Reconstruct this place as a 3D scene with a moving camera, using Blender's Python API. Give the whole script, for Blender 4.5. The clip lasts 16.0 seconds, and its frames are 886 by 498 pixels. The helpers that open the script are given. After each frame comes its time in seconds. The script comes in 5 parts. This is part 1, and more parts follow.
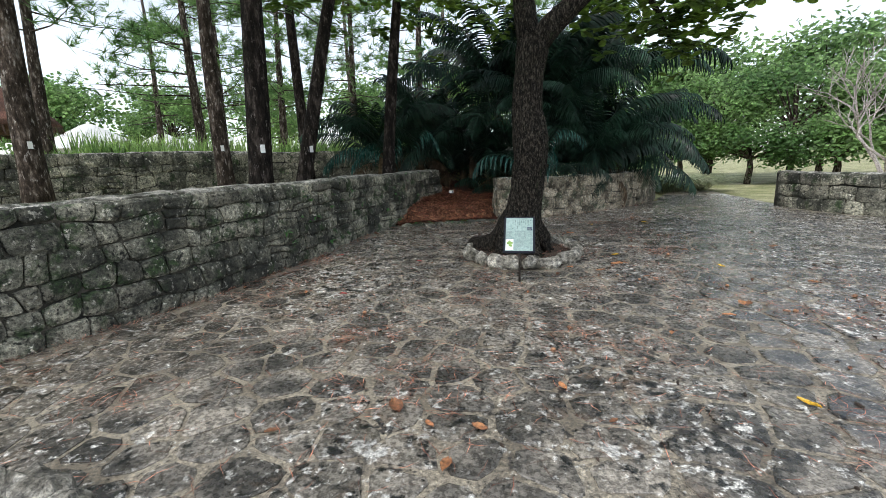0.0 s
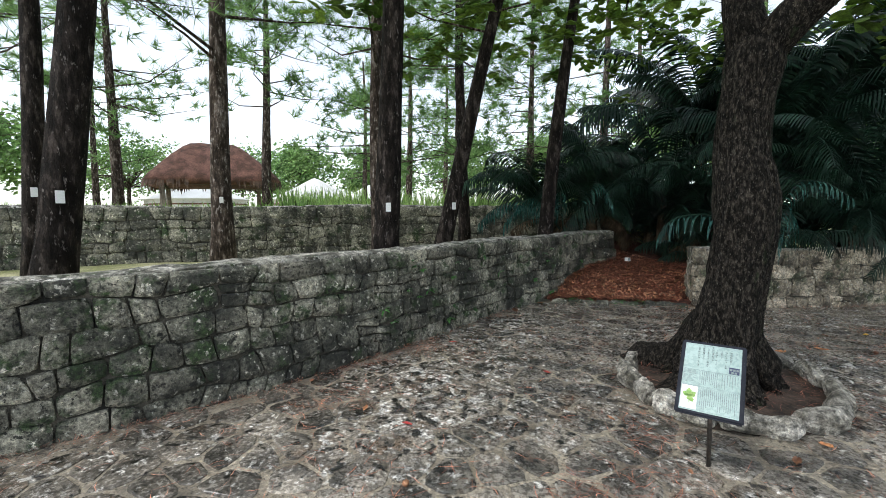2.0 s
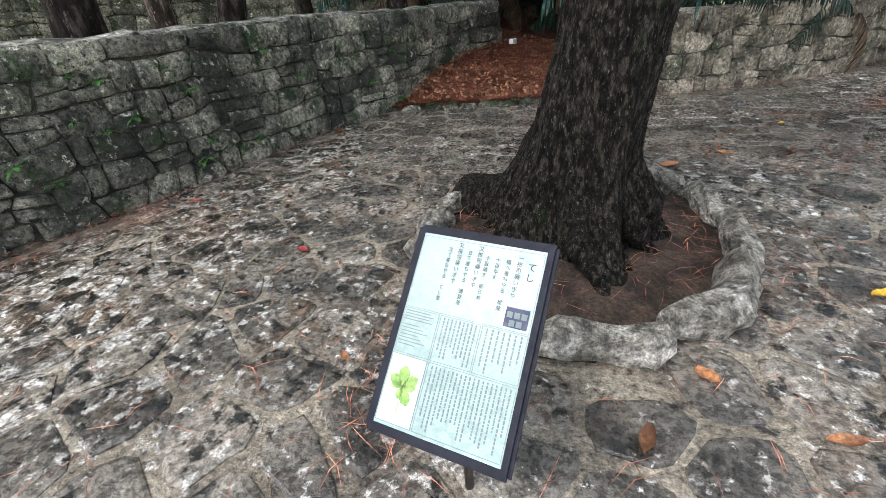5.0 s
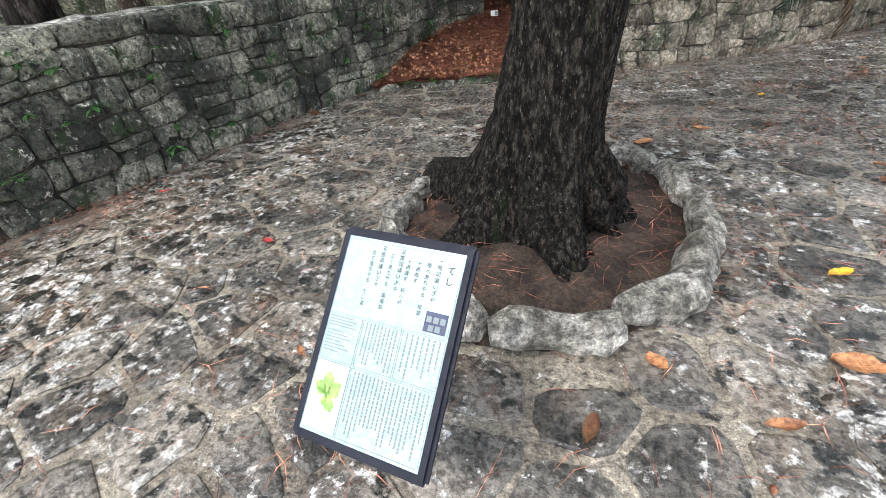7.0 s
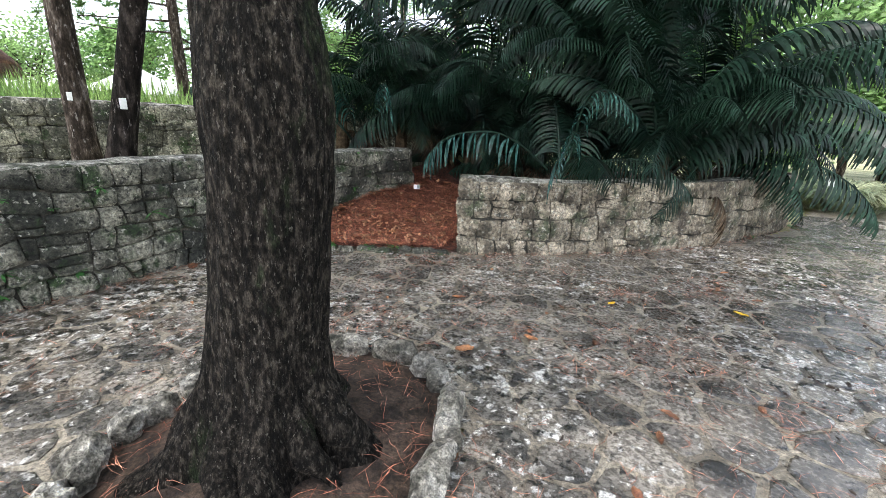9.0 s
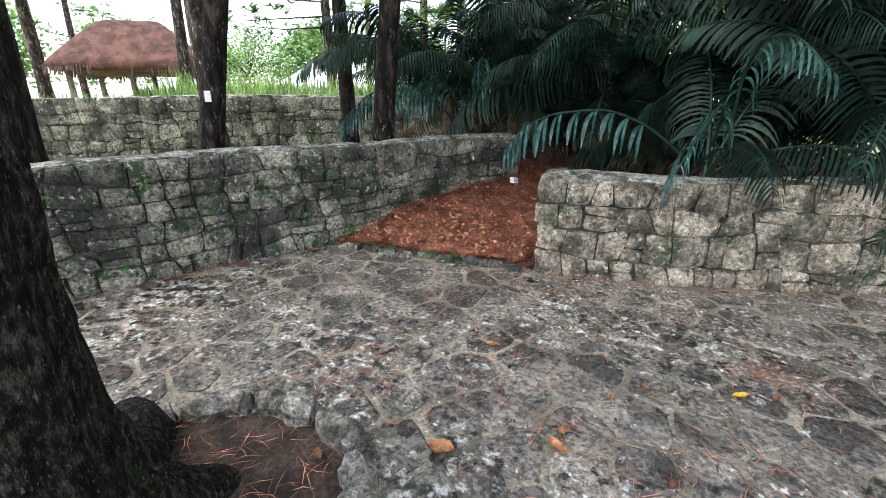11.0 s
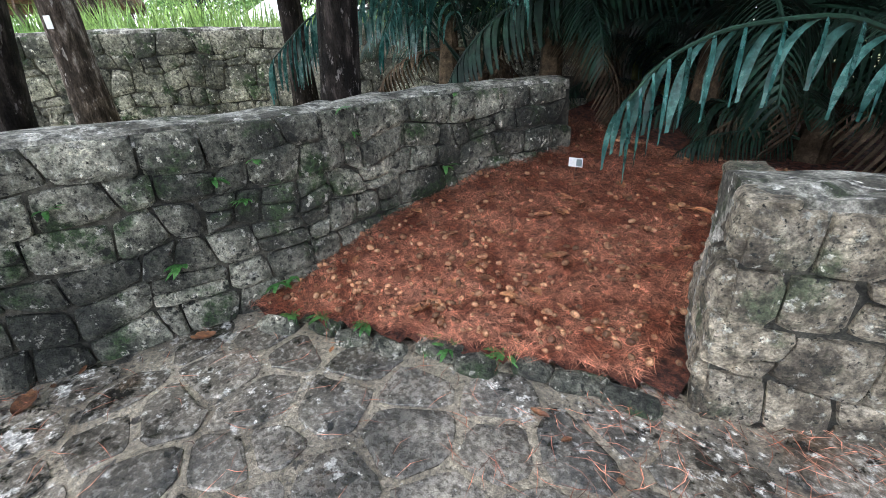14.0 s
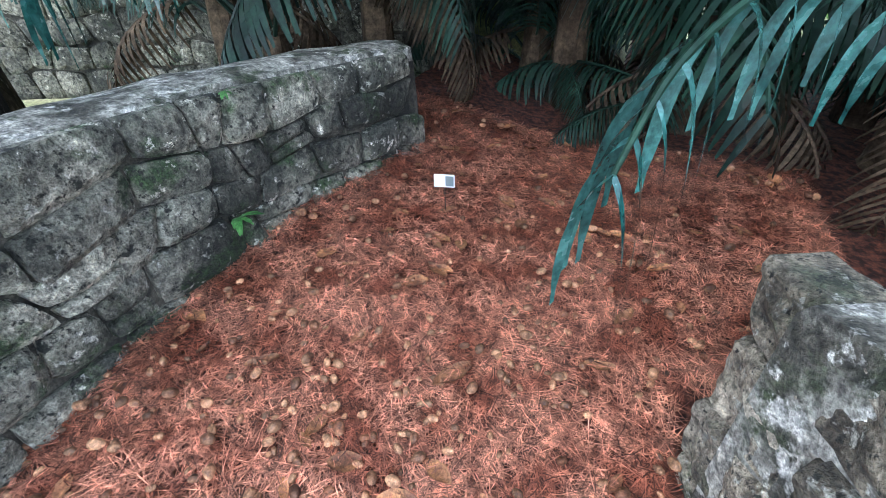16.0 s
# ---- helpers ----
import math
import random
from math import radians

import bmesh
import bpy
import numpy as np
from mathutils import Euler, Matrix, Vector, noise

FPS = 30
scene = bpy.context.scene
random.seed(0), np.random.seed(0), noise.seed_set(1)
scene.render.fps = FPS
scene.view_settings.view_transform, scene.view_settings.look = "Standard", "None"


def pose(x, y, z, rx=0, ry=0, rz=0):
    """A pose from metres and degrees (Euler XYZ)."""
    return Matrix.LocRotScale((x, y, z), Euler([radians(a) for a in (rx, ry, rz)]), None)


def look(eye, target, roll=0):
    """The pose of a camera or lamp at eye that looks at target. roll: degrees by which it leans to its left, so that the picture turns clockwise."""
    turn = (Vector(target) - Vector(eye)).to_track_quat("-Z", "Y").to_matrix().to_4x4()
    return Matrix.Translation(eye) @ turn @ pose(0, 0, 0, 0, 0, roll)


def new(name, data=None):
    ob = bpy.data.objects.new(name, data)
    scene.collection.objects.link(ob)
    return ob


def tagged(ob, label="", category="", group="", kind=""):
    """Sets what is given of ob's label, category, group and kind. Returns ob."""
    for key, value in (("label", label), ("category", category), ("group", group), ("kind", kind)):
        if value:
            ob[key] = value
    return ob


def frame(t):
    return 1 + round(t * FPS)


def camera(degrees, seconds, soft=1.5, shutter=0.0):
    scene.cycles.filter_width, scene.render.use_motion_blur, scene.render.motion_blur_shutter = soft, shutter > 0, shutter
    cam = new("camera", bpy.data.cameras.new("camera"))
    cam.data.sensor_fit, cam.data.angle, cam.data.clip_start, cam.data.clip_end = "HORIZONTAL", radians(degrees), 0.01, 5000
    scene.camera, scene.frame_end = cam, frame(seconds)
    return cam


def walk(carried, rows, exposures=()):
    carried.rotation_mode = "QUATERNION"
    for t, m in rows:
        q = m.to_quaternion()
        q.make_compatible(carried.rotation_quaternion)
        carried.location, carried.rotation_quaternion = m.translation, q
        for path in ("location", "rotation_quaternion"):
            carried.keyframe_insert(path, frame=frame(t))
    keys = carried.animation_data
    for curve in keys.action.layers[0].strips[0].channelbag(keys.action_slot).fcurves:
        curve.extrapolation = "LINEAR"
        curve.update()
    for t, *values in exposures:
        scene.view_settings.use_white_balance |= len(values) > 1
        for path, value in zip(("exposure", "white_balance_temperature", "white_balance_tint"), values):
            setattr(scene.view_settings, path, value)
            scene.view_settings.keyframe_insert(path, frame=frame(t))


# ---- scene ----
cam = camera(92.0, 16.0, soft=0.7)
# t, x, y, z, yaw, pitch, roll
ROWS = [
    (0.0, -0.371, 0.893, 1.396, 13.60, -11.48, -1.97),
    (0.5, -0.448, 1.314, 1.514, 21.00, -8.03, -2.66),
    (1.0, -0.414, 1.744, 1.597, 30.72, -4.72, -2.99),
    (1.5, -0.440, 2.255, 1.635, 35.39, -3.98, -1.28),
    (2.0, -0.374, 2.728, 1.582, 37.85, -4.50, -0.66),
    (2.5, -0.284, 3.258, 1.543, 36.88, -6.56, -1.28),
    (3.0, -0.233, 3.736, 1.471, 35.03, -10.23, -2.06),
    (3.5, -0.146, 4.238, 1.386, 33.64, -14.50, -2.52),
    (4.0, -0.084, 4.603, 1.329, 32.29, -18.95, -3.20),
    (4.5, -0.193, 4.914, 1.255, 31.05, -23.75, -3.83),
    (5.0, -0.309, 5.092, 1.222, 29.52, -29.99, -4.35),
    (5.2, -0.313, 5.114, 1.186, 29.37, -31.59, -4.23),
    (7.3, -0.095, 5.265, 1.287, 29.44, -33.11, -6.04),
    (7.5, 0.042, 5.308, 1.318, 29.96, -30.73, -5.84),
    (8.0, 0.235, 5.447, 1.424, 27.94, -24.67, -3.04),
    (8.5, 0.529, 5.760, 1.571, 26.05, -19.27, -0.18),
    (8.7, 0.664, 5.866, 1.601, 25.04, -16.82, 1.36),
    (10.8, 1.010, 7.389, 1.601, 45.54, -17.69, -0.19),
    (11.0, 0.958, 7.545, 1.595, 47.74, -18.36, -0.70),
    (11.5, 0.766, 7.902, 1.577, 53.44, -19.69, -1.78),
    (12.0, 0.376, 8.251, 1.570, 55.81, -20.47, -2.19),
    (12.5, 0.033, 8.594, 1.534, 55.38, -21.19, -2.67),
    (13.0, -0.381, 8.792, 1.527, 54.70, -22.19, -2.71),
    (13.5, -0.756, 9.049, 1.507, 52.15, -23.41, -2.94),
    (14.0, -1.126, 9.240, 1.493, 46.73, -25.39, -2.55),
    (14.5, -1.484, 9.528, 1.468, 39.96, -27.26, -1.66),
    (15.0, -1.707, 9.817, 1.485, 33.56, -29.42, -2.75),
    (15.5, -1.895, 10.159, 1.508, 27.78, -31.35, -2.70),
    (16.0, -1.961, 10.419, 1.561, 25.02, -33.07, -2.25),
]


def carried(x, y, z, yaw, pitch, roll):
    a, b = radians(yaw), radians(pitch)
    return look((x, y, z), (x - math.sin(a) * math.cos(b), y + math.cos(a) * math.cos(b), z + math.sin(b)), roll)


walk(cam, [(t, carried(*row)) for t, *row in ROWS], [(0.0, 0.97, 6400, 8), (1.5, 1.12, 6400, 8), (3.5, 1.2, 6350, 9), (5.0, 1.5, 6400, 12), (8.5, 2.0, 6400, 12), (12.5, 2.2, 6250, 13), (14.5, 2.38, 5950, 12), (16.0, 2.85, 5450, 10)])

# ---- light: an overcast sky, with a wide weak sun high behind the walls ----
SUN_UP, SUN_ROUND = 58, 200
world = bpy.data.worlds.new("overcast")
world.use_nodes = True
scene.world = world
wn, wl = world.node_tree.nodes, world.node_tree.links
sky = wn.new("ShaderNodeTexSky")
sky.sky_type, sky.sun_disc = "NISHITA", False
sky.sun_elevation, sky.sun_rotation = radians(SUN_UP), radians(SUN_ROUND)
grey = wn.new("ShaderNodeHueSaturation")
grey.inputs["Saturation"].default_value = 0.42
wl.new(sky.outputs[0], grey.inputs["Color"])
wl.new(grey.outputs[0], wn["Background"].inputs[0])
wn["Background"].inputs[1].default_value = 0.15
sun_data = bpy.data.lights.new("sun", "SUN")
sun_data.energy, sun_data.angle, sun_data.color = 0.9, radians(25), (1, 0.97, 0.92)
sun = new("sun", sun_data)
sun.matrix_world = look((8 * math.sin(radians(SUN_ROUND)), 8 * math.cos(radians(SUN_ROUND)), 12), (0, 0, 0))


# ---- materials ----
def shade(name, colours, scale=3.0, rough=0.8, bump=0.4, fine=40.0, vary=0.25, detail=6.0, spots=None, leafy=0.0,
          stretch=(1, 1, 1), island=False, metal=0.0, spec=0.5, grain=0.5, deep=0.02, patchy=0.0):
    """colours: (position, rgb) stops along broad noise. spots: (rgb, scale, from, to) laid over it. leafy: share of light let through."""
    m = bpy.data.materials.new(name)
    m.use_nodes = True
    n, l = m.node_tree.nodes, m.node_tree.links
    bsdf = n["Principled BSDF"]
    tc, mp = n.new("ShaderNodeTexCoord"), n.new("ShaderNodeMapping")
    geo = n.new("ShaderNodeNewGeometry")
    l.new(geo.outputs["Position"], mp.inputs["Vector"])
    mp.inputs["Scale"].default_value = stretch

    def cloud(sc, det, rgh=0.6):
        t = n.new("ShaderNodeTexNoise")
        t.inputs["Scale"].default_value, t.inputs["Detail"].default_value, t.inputs["Roughness"].default_value = sc, det, rgh
        l.new(mp.outputs[0], t.inputs["Vector"])
        return t.outputs["Fac"]

    broad = cloud(scale, detail)
    ramp = n.new("ShaderNodeValToRGB")
    e = ramp.color_ramp.elements
    while len(e) < len(colours):
        e.new(0.5)
    for el, (p, c) in zip(e, colours):
        el.position, el.color = p, (*c, 1)
    l.new(broad, ramp.inputs[0])
    col = ramp.outputs[0]

    def mix(kind, fac, a, b):
        x = n.new("ShaderNodeMix")
        x.data_type, x.blend_type = "RGBA", kind
        for s, v in ((x.inputs[0], fac), (x.inputs[6], a), (x.inputs[7], b)):
            if isinstance(v, (int, float)):
                s.default_value = v
            elif isinstance(v, tuple):
                s.default_value = (*v, 1)
            else:
                l.new(v, s)
        return x.outputs[2]

    def span(v, a, b, c, d):
        x = n.new("ShaderNodeMapRange")
        l.new(v, x.inputs[0])
        for i, k in enumerate((a, b, c, d)):
            x.inputs[i + 1].default_value = k
        return x.outputs[0]

    for rgb, sc, lo, hi in spots or ():
        patch = n.new("ShaderNodeMath")
        patch.operation = "MULTIPLY_ADD"
        patch.inputs[1].default_value = patchy
        l.new(cloud(0.45, 2), patch.inputs[0])
        l.new(cloud(sc, 8, 0.68), patch.inputs[2])
        col = mix("MIX", span(patch.outputs[0], lo + patchy * 0.5, hi + patchy * 0.5, 0, 1), col, rgb)
    small = cloud(fine, 5)
    tiny = cloud(fine * 3.7, 4, 0.7)
    info = n.new("ShaderNodeObjectInfo").outputs["Random"] if not island else geo.outputs["Random Per Island"]
    tone = n.new("ShaderNodeMath")
    tone.operation = "MULTIPLY"
    speck = n.new("ShaderNodeMath")
    speck.operation = "MULTIPLY"
    l.new(span(small, 0.34, 0.66, 1 - grain, 1 + grain), speck.inputs[0])
    l.new(span(tiny, 0.36, 0.64, 1 - grain * 0.7, 1 + grain * 0.7), speck.inputs[1])
    l.new(speck.outputs[0], tone.inputs[0])
    l.new(span(info, 0, 1, 1 - vary, 1 + vary), tone.inputs[1])
    hsv = n.new("ShaderNodeHueSaturation")
    l.new(col, hsv.inputs["Color"])
    l.new(tone.outputs[0], hsv.inputs["Value"])
    l.new(hsv.outputs[0], bsdf.inputs["Base Color"])
    l.new(span(small, 0.3, 0.7, max(0.03, rough - 0.15), min(1, rough + 0.15)), bsdf.inputs["Roughness"])
    bsdf.inputs["Metallic"].default_value = metal
    bsdf.inputs["Specular IOR Level"].default_value = spec
    if bump:
        both = n.new("ShaderNodeMath")
        both.operation = "MULTIPLY_ADD"
        both.inputs[1].default_value = 0.35
        l.new(tiny, both.inputs[0])
        l.new(small, both.inputs[2])
        b = n.new("ShaderNodeBump")
        b.inputs["Strength"].default_value, b.inputs["Distance"].default_value = bump, deep
        l.new(both.outputs[0], b.inputs["Height"])
        l.new(b.outputs[0], bsdf.inputs["Normal"])
    if leafy:
        tr, ms = n.new("ShaderNodeBsdfTranslucent"), n.new("ShaderNodeMixShader")
        l.new(hsv.outputs[0], tr.inputs[0])
        ms.inputs[0].default_value = leafy
        l.new(bsdf.outputs[0], ms.inputs[1])
        l.new(tr.outputs[0], ms.inputs[2])
        l.new(ms.outputs[0], n["Material Output"].inputs[0])
    return m


M = {}
M["wall_stone"] = shade("wall_stone", [(0.40, (0.055, 0.056, 0.044)), (0.5, (0.16, 0.155, 0.12)), (0.60, (0.34, 0.32, 0.25))], 2.2, 0.9, 1.0, 30, 0.45,
                        spots=[((0.04, 0.065, 0.026), 3.4, 0.53, 0.62), ((0.48, 0.46, 0.39), 16.0, 0.585, 0.62), ((0.025, 0.026, 0.02), 10.0, 0.58, 0.63), ((0.02, 0.02, 0.016), 34.0, 0.57, 0.63)], grain=0.65, deep=0.04)
M["pale_stone"] = shade("pale_stone", [(0.40, (0.10, 0.083, 0.06)), (0.5, (0.28, 0.235, 0.17)), (0.60, (0.43, 0.37, 0.28))], 4.0, 0.9, 1.0, 26, 0.32,
                        spots=[((0.085, 0.095, 0.055), 3.0, 0.53, 0.62), ((0.045, 0.045, 0.035), 9.0, 0.60, 0.66), ((0.45, 0.43, 0.36), 18.0, 0.57, 0.63), ((0.03, 0.03, 0.024), 40.0, 0.58, 0.63)], grain=0.6, deep=0.04)
M["mortar"] = shade("mortar", [(0.40, (0.02, 0.02, 0.016)), (0.60, (0.10, 0.09, 0.07))], 4.0, 0.95, 0.8, 35, 0.0)
M["cap"] = shade("wall_cap", [(0.42, (0.07, 0.065, 0.05)), (0.58, (0.36, 0.34, 0.29))], 5.0, 0.95, 1.0, 24, 0.0,
                 spots=[((0.04, 0.05, 0.025), 4.0, 0.53, 0.62), ((0.50, 0.48, 0.43), 9.0, 0.55, 0.61)], grain=0.7)
FLAG = dict(colours=[(0.40, (0.055, 0.05, 0.042)), (0.50, (0.14, 0.125, 0.105)), (0.61, (0.26, 0.228, 0.187))], scale=2.4, rough=0.27, bump=0.45, fine=34, spec=0.8, patchy=0.35,
            spots=[((0.22, 0.195, 0.155), 1.3, 0.52, 0.72), ((0.13, 0.09, 0.06), 2.2, 0.55, 0.68), ((0.52, 0.50, 0.46), 5.5, 0.595, 0.635),
                   ((0.54, 0.52, 0.48), 15.0, 0.585, 0.615), ((0.02, 0.019, 0.016), 9.0, 0.555, 0.61)], grain=0.6)
M["flag"] = shade("paving_stone", vary=0.3, **FLAG)
M["flag_far"] = shade("paving_stones", vary=0.3, island=True, **{**FLAG, "rough": 0.22, "bump": 0.2, "spec": 1.0})
M["bed"] = shade("paving_mortar", [(0.40, (0.18, 0.15, 0.11)), (0.60, (0.36, 0.31, 0.235))], 2.6, 0.38, 0.7, 40, 0.0, spec=0.7, patchy=0.35,
                 spots=[((0.11, 0.095, 0.075), 1.8, 0.53, 0.66), ((0.52, 0.50, 0.46), 5.5, 0.595, 0.635), ((0.54, 0.52, 0.48), 15.0, 0.585, 0.615), ((0.03, 0.026, 0.022), 9.0, 0.55, 0.61)], grain=0.65)
M["soil"] = shade("soil", [(0.40, (0.035, 0.024, 0.017)), (0.60, (0.115, 0.078, 0.055))], 6.0, 0.95, 1.0, 40, 0.0, deep=0.04)
M["litter"] = shade("litter_ground", [(0.40, (0.03, 0.009, 0.006)), (0.60, (0.17, 0.055, 0.031))], 22.0, 0.95, 1.0, 60, 0.0)
M["needle_red"] = shade("fallen_needle", [(0.40, (0.27, 0.082, 0.045)), (0.60, (0.58, 0.25, 0.155))], 5.0, 0.6, 0.0, 20, 0.85, island=True)
M["needle"] = shade("pine_needle", [(0.40, (0.10, 0.20, 0.06)), (0.60, (0.22, 0.36, 0.12))], 0.8, 0.55, 0.0, 8, 0.35, leafy=0.55, island=True)
M["bark"] = shade("tree_bark", [(0.40, (0.006, 0.005, 0.004)), (0.52, (0.022, 0.018, 0.014)), (0.60, (0.065, 0.055, 0.043))], 40.0, 0.92, 1.0, 55, 0.1,
                  spots=[((0.14, 0.128, 0.108), 95.0, 0.58, 0.64), ((0.03, 0.045, 0.02), 4.0, 0.59, 0.68)], stretch=(1, 1, 0.4), grain=0.75, spec=0.15, deep=0.05)
M["pine_bark"] = shade("pine_bark", [(0.41, (0.03, 0.022, 0.017)), (0.55, (0.085, 0.064, 0.052)), (0.61, (0.19, 0.155, 0.135))], 10.0, 0.95, 1.0, 30, 0.1,
                       spots=[((0.30, 0.27, 0.25), 20.0, 0.58, 0.62)], stretch=(1, 1, 0.35), spec=0.15, deep=0.04)
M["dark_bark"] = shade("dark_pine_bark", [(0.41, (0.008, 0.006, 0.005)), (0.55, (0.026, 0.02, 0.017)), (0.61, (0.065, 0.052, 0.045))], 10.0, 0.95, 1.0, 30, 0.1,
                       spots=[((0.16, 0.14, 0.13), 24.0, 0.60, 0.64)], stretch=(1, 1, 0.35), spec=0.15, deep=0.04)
# green taken down to near black: the thicket's inner shade is in the colour
M["palm_leaf"] = shade("shaded_palm_leaflet", [(0.40, (0.005, 0.016, 0.011)), (0.60, (0.018, 0.046, 0.028))], 0.9, 0.42, 0.0, 6, 0.35, leafy=0.02, island=True, spec=0.25)
# glossy leaflets with the sky's bluish sheen painted into the base colour
M["palm_gloss"] = shade("sky_sheen_palm_leaflet", [(0.40, (0.018, 0.07, 0.06)), (0.60, (0.06, 0.15, 0.13))], 2.0, 0.2, 0.0, 8, 0.35, leafy=0.05, island=True, spec=0.9)
# dry brown, also darkened in colour for the shade inside the thicket
M["palm_dead"] = shade("dry_palm_leaf", [(0.40, (0.03, 0.02, 0.013)), (0.60, (0.11, 0.078, 0.05))], 2.0, 0.9, 0.0, 10, 0.3, island=True, spec=0.1)
M["leaf"] = shade("broad_leaf", [(0.40, (0.05, 0.10, 0.015)), (0.60, (0.17, 0.27, 0.04))], 1.2, 0.45, 0.0, 10, 0.35, leafy=0.4, island=True)
M["far_leaf"] = shade("far_foliage", [(0.40, (0.10, 0.20, 0.06)), (0.60, (0.27, 0.41, 0.15))], 0.4, 0.6, 0.0, 3, 0.45, leafy=0.55, island=True)
M["grass"] = shade("grass_blade", [(0.40, (0.15, 0.27, 0.07)), (0.60, (0.33, 0.46, 0.15))], 0.6, 0.6, 0.0, 6, 0.3, leafy=0.4, island=True)
M["pampas"] = shade("pampas_blade", [(0.40, (0.16, 0.22, 0.12)), (0.60, (0.42, 0.44, 0.27))], 0.9, 0.6, 0.0, 6, 0.3, leafy=0.3, island=True)
M["lawn"] = shade("lawn", [(0.40, (0.22, 0.23, 0.09)), (0.60, (0.42, 0.39, 0.22))], 0.9, 0.95, 0.6, 30, 0.0)
M["thatch"] = shade("thatch", [(0.40, (0.11, 0.055, 0.04)), (0.60, (0.24, 0.115, 0.085))], 3.0, 0.95, 1.0, 40, 0.1)
M["thatch_edge"] = shade("thatch_edge", [(0.40, (0.09, 0.055, 0.04)), (0.60, (0.22, 0.14, 0.10))], 3.0, 0.95, 0.4, 40, 0.3, island=True)
M["timber"] = shade("weathered_timber", [(0.40, (0.16, 0.13, 0.10)), (0.60, (0.32, 0.27, 0.22))], 4.0, 0.85, 0.5, 40, 0.15, stretch=(1, 1, 0.2))
M["canvas"] = shade("tent_canvas", [(0.40, (0.74, 0.73, 0.70)), (0.60, (0.82, 0.81, 0.79))], 1.0, 0.8, 0.1, 20, 0.05, grain=0.06)
M["black"] = shade("black_plastic", [(0.4, (0.010, 0.012, 0.020)), (0.6, (0.016, 0.018, 0.028))], 6.0, 0.6, 0.1, 60, 0.0, spec=0.25, grain=0.06)
M["panel"] = shade("sign_panel", [(0.40, (0.32, 0.43, 0.40)), (0.60, (0.36, 0.475, 0.445))], 5.0, 0.3, 0.0, 40, 0.0, grain=0.06)
M["print"] = shade("sign_print", [(0.4, (0.02, 0.025, 0.03)), (0.6, (0.035, 0.04, 0.045))], 9.0, 0.5, 0.0, 40, 0.0, grain=0.06)
M["print_soft"] = shade("sign_small_print", [(0.4, (0.16, 0.20, 0.20)), (0.6, (0.20, 0.24, 0.24))], 9.0, 0.5, 0.0, 40, 0.0, grain=0.06)
M["navy"] = shade("sign_navy", [(0.4, (0.03, 0.04, 0.09)), (0.6, (0.04, 0.05, 0.11))], 9.0, 0.5, 0.0, 40, 0.0, grain=0.06)
M["print_green"] = shade("sign_leaf_green", [(0.40, (0.16, 0.34, 0.06)), (0.60, (0.36, 0.52, 0.14))], 60.0, 0.5, 0.0, 90, 0.0, grain=0.06)
M["paper"] = shade("white_tag", [(0.4, (0.74, 0.74, 0.72)), (0.6, (0.8, 0.8, 0.78))], 9.0, 0.5, 0.0, 40, 0.05, grain=0.06)
M["steel"] = shade("sign_post_steel", [(0.4, (0.05, 0.045, 0.04)), (0.6, (0.10, 0.08, 0.065))], 20.0, 0.5, 0.2, 60, 0.0, metal=0.6)
M["nut"] = shade("fallen_nut", [(0.40, (0.17, 0.065, 0.03)), (0.60, (0.42, 0.22, 0.115))], 14.0, 0.6, 0.4, 60, 0.6)
M["nut_loose"] = shade("loose_nut", [(0.40, (0.17, 0.065, 0.03)), (0.60, (0.42, 0.22, 0.115))], 14.0, 0.6, 0.4, 60, 0.6, island=True)
M["dry_leaf"] = shade("dry_leaf", [(0.40, (0.18, 0.07, 0.035)), (0.60, (0.42, 0.19, 0.08))], 9.0, 0.6, 0.4, 60, 0.45)
M["yellow_leaf"] = shade("yellow_leaf", [(0.40, (0.65, 0.36, 0.02)), (0.60, (0.80, 0.55, 0.04))], 9.0, 0.5, 0.2, 60, 0.1)
M["red_leaf"] = shade("red_leaf", [(0.40, (0.35, 0.03, 0.03)), (0.60, (0.5, 0.09, 0.06))], 9.0, 0.5, 0.2, 60, 0.1)
M["twig"] = shade("twig", [(0.40, (0.10, 0.075, 0.055)), (0.60, (0.28, 0.22, 0.17))], 6.0, 0.85, 0.3, 60, 0.2)
M["bare"] = shade("bare_branch", [(0.40, (0.30, 0.26, 0.24)), (0.60, (0.55, 0.49, 0.46))], 3.0, 0.85, 0.3, 30, 0.1)
M["kerb"] = shade("kerb_stone", [(0.34, (0.12, 0.11, 0.085)), (0.5, (0.32, 0.295, 0.245)), (0.66, (0.55, 0.52, 0.46))], 7.0, 0.9, 1.0, 22, 0.2, grain=0.7, deep=0.06,
                  spots=[((0.05, 0.05, 0.035), 6.0, 0.55, 0.66)])
M["weed"] = shade("weed_leaf", [(0.40, (0.05, 0.16, 0.04)), (0.60, (0.12, 0.30, 0.08))], 6.0, 0.5, 0.0, 20, 0.3, leafy=0.3, island=True)


# ---- helpers of this scene ----
def mesh_of(name, verts, faces, material, smooth=False):
    me = bpy.data.meshes.new(name)
    me.from_pydata([tuple(map(float, v)) for v in verts], [], [tuple(map(int, f)) for f in faces])
    me.materials.append(M[material])
    if smooth:
        me.polygons.foreach_set("use_smooth", [True] * len(me.polygons))
    me.update()
    return me


def obj(name, verts, faces, material, parent=None, label="", smooth=False):
    ob = new(name, mesh_of(name, verts, faces, material, smooth))
    if parent:
        ob.parent = parent
    if label:
        ob["label"] = label
    return ob


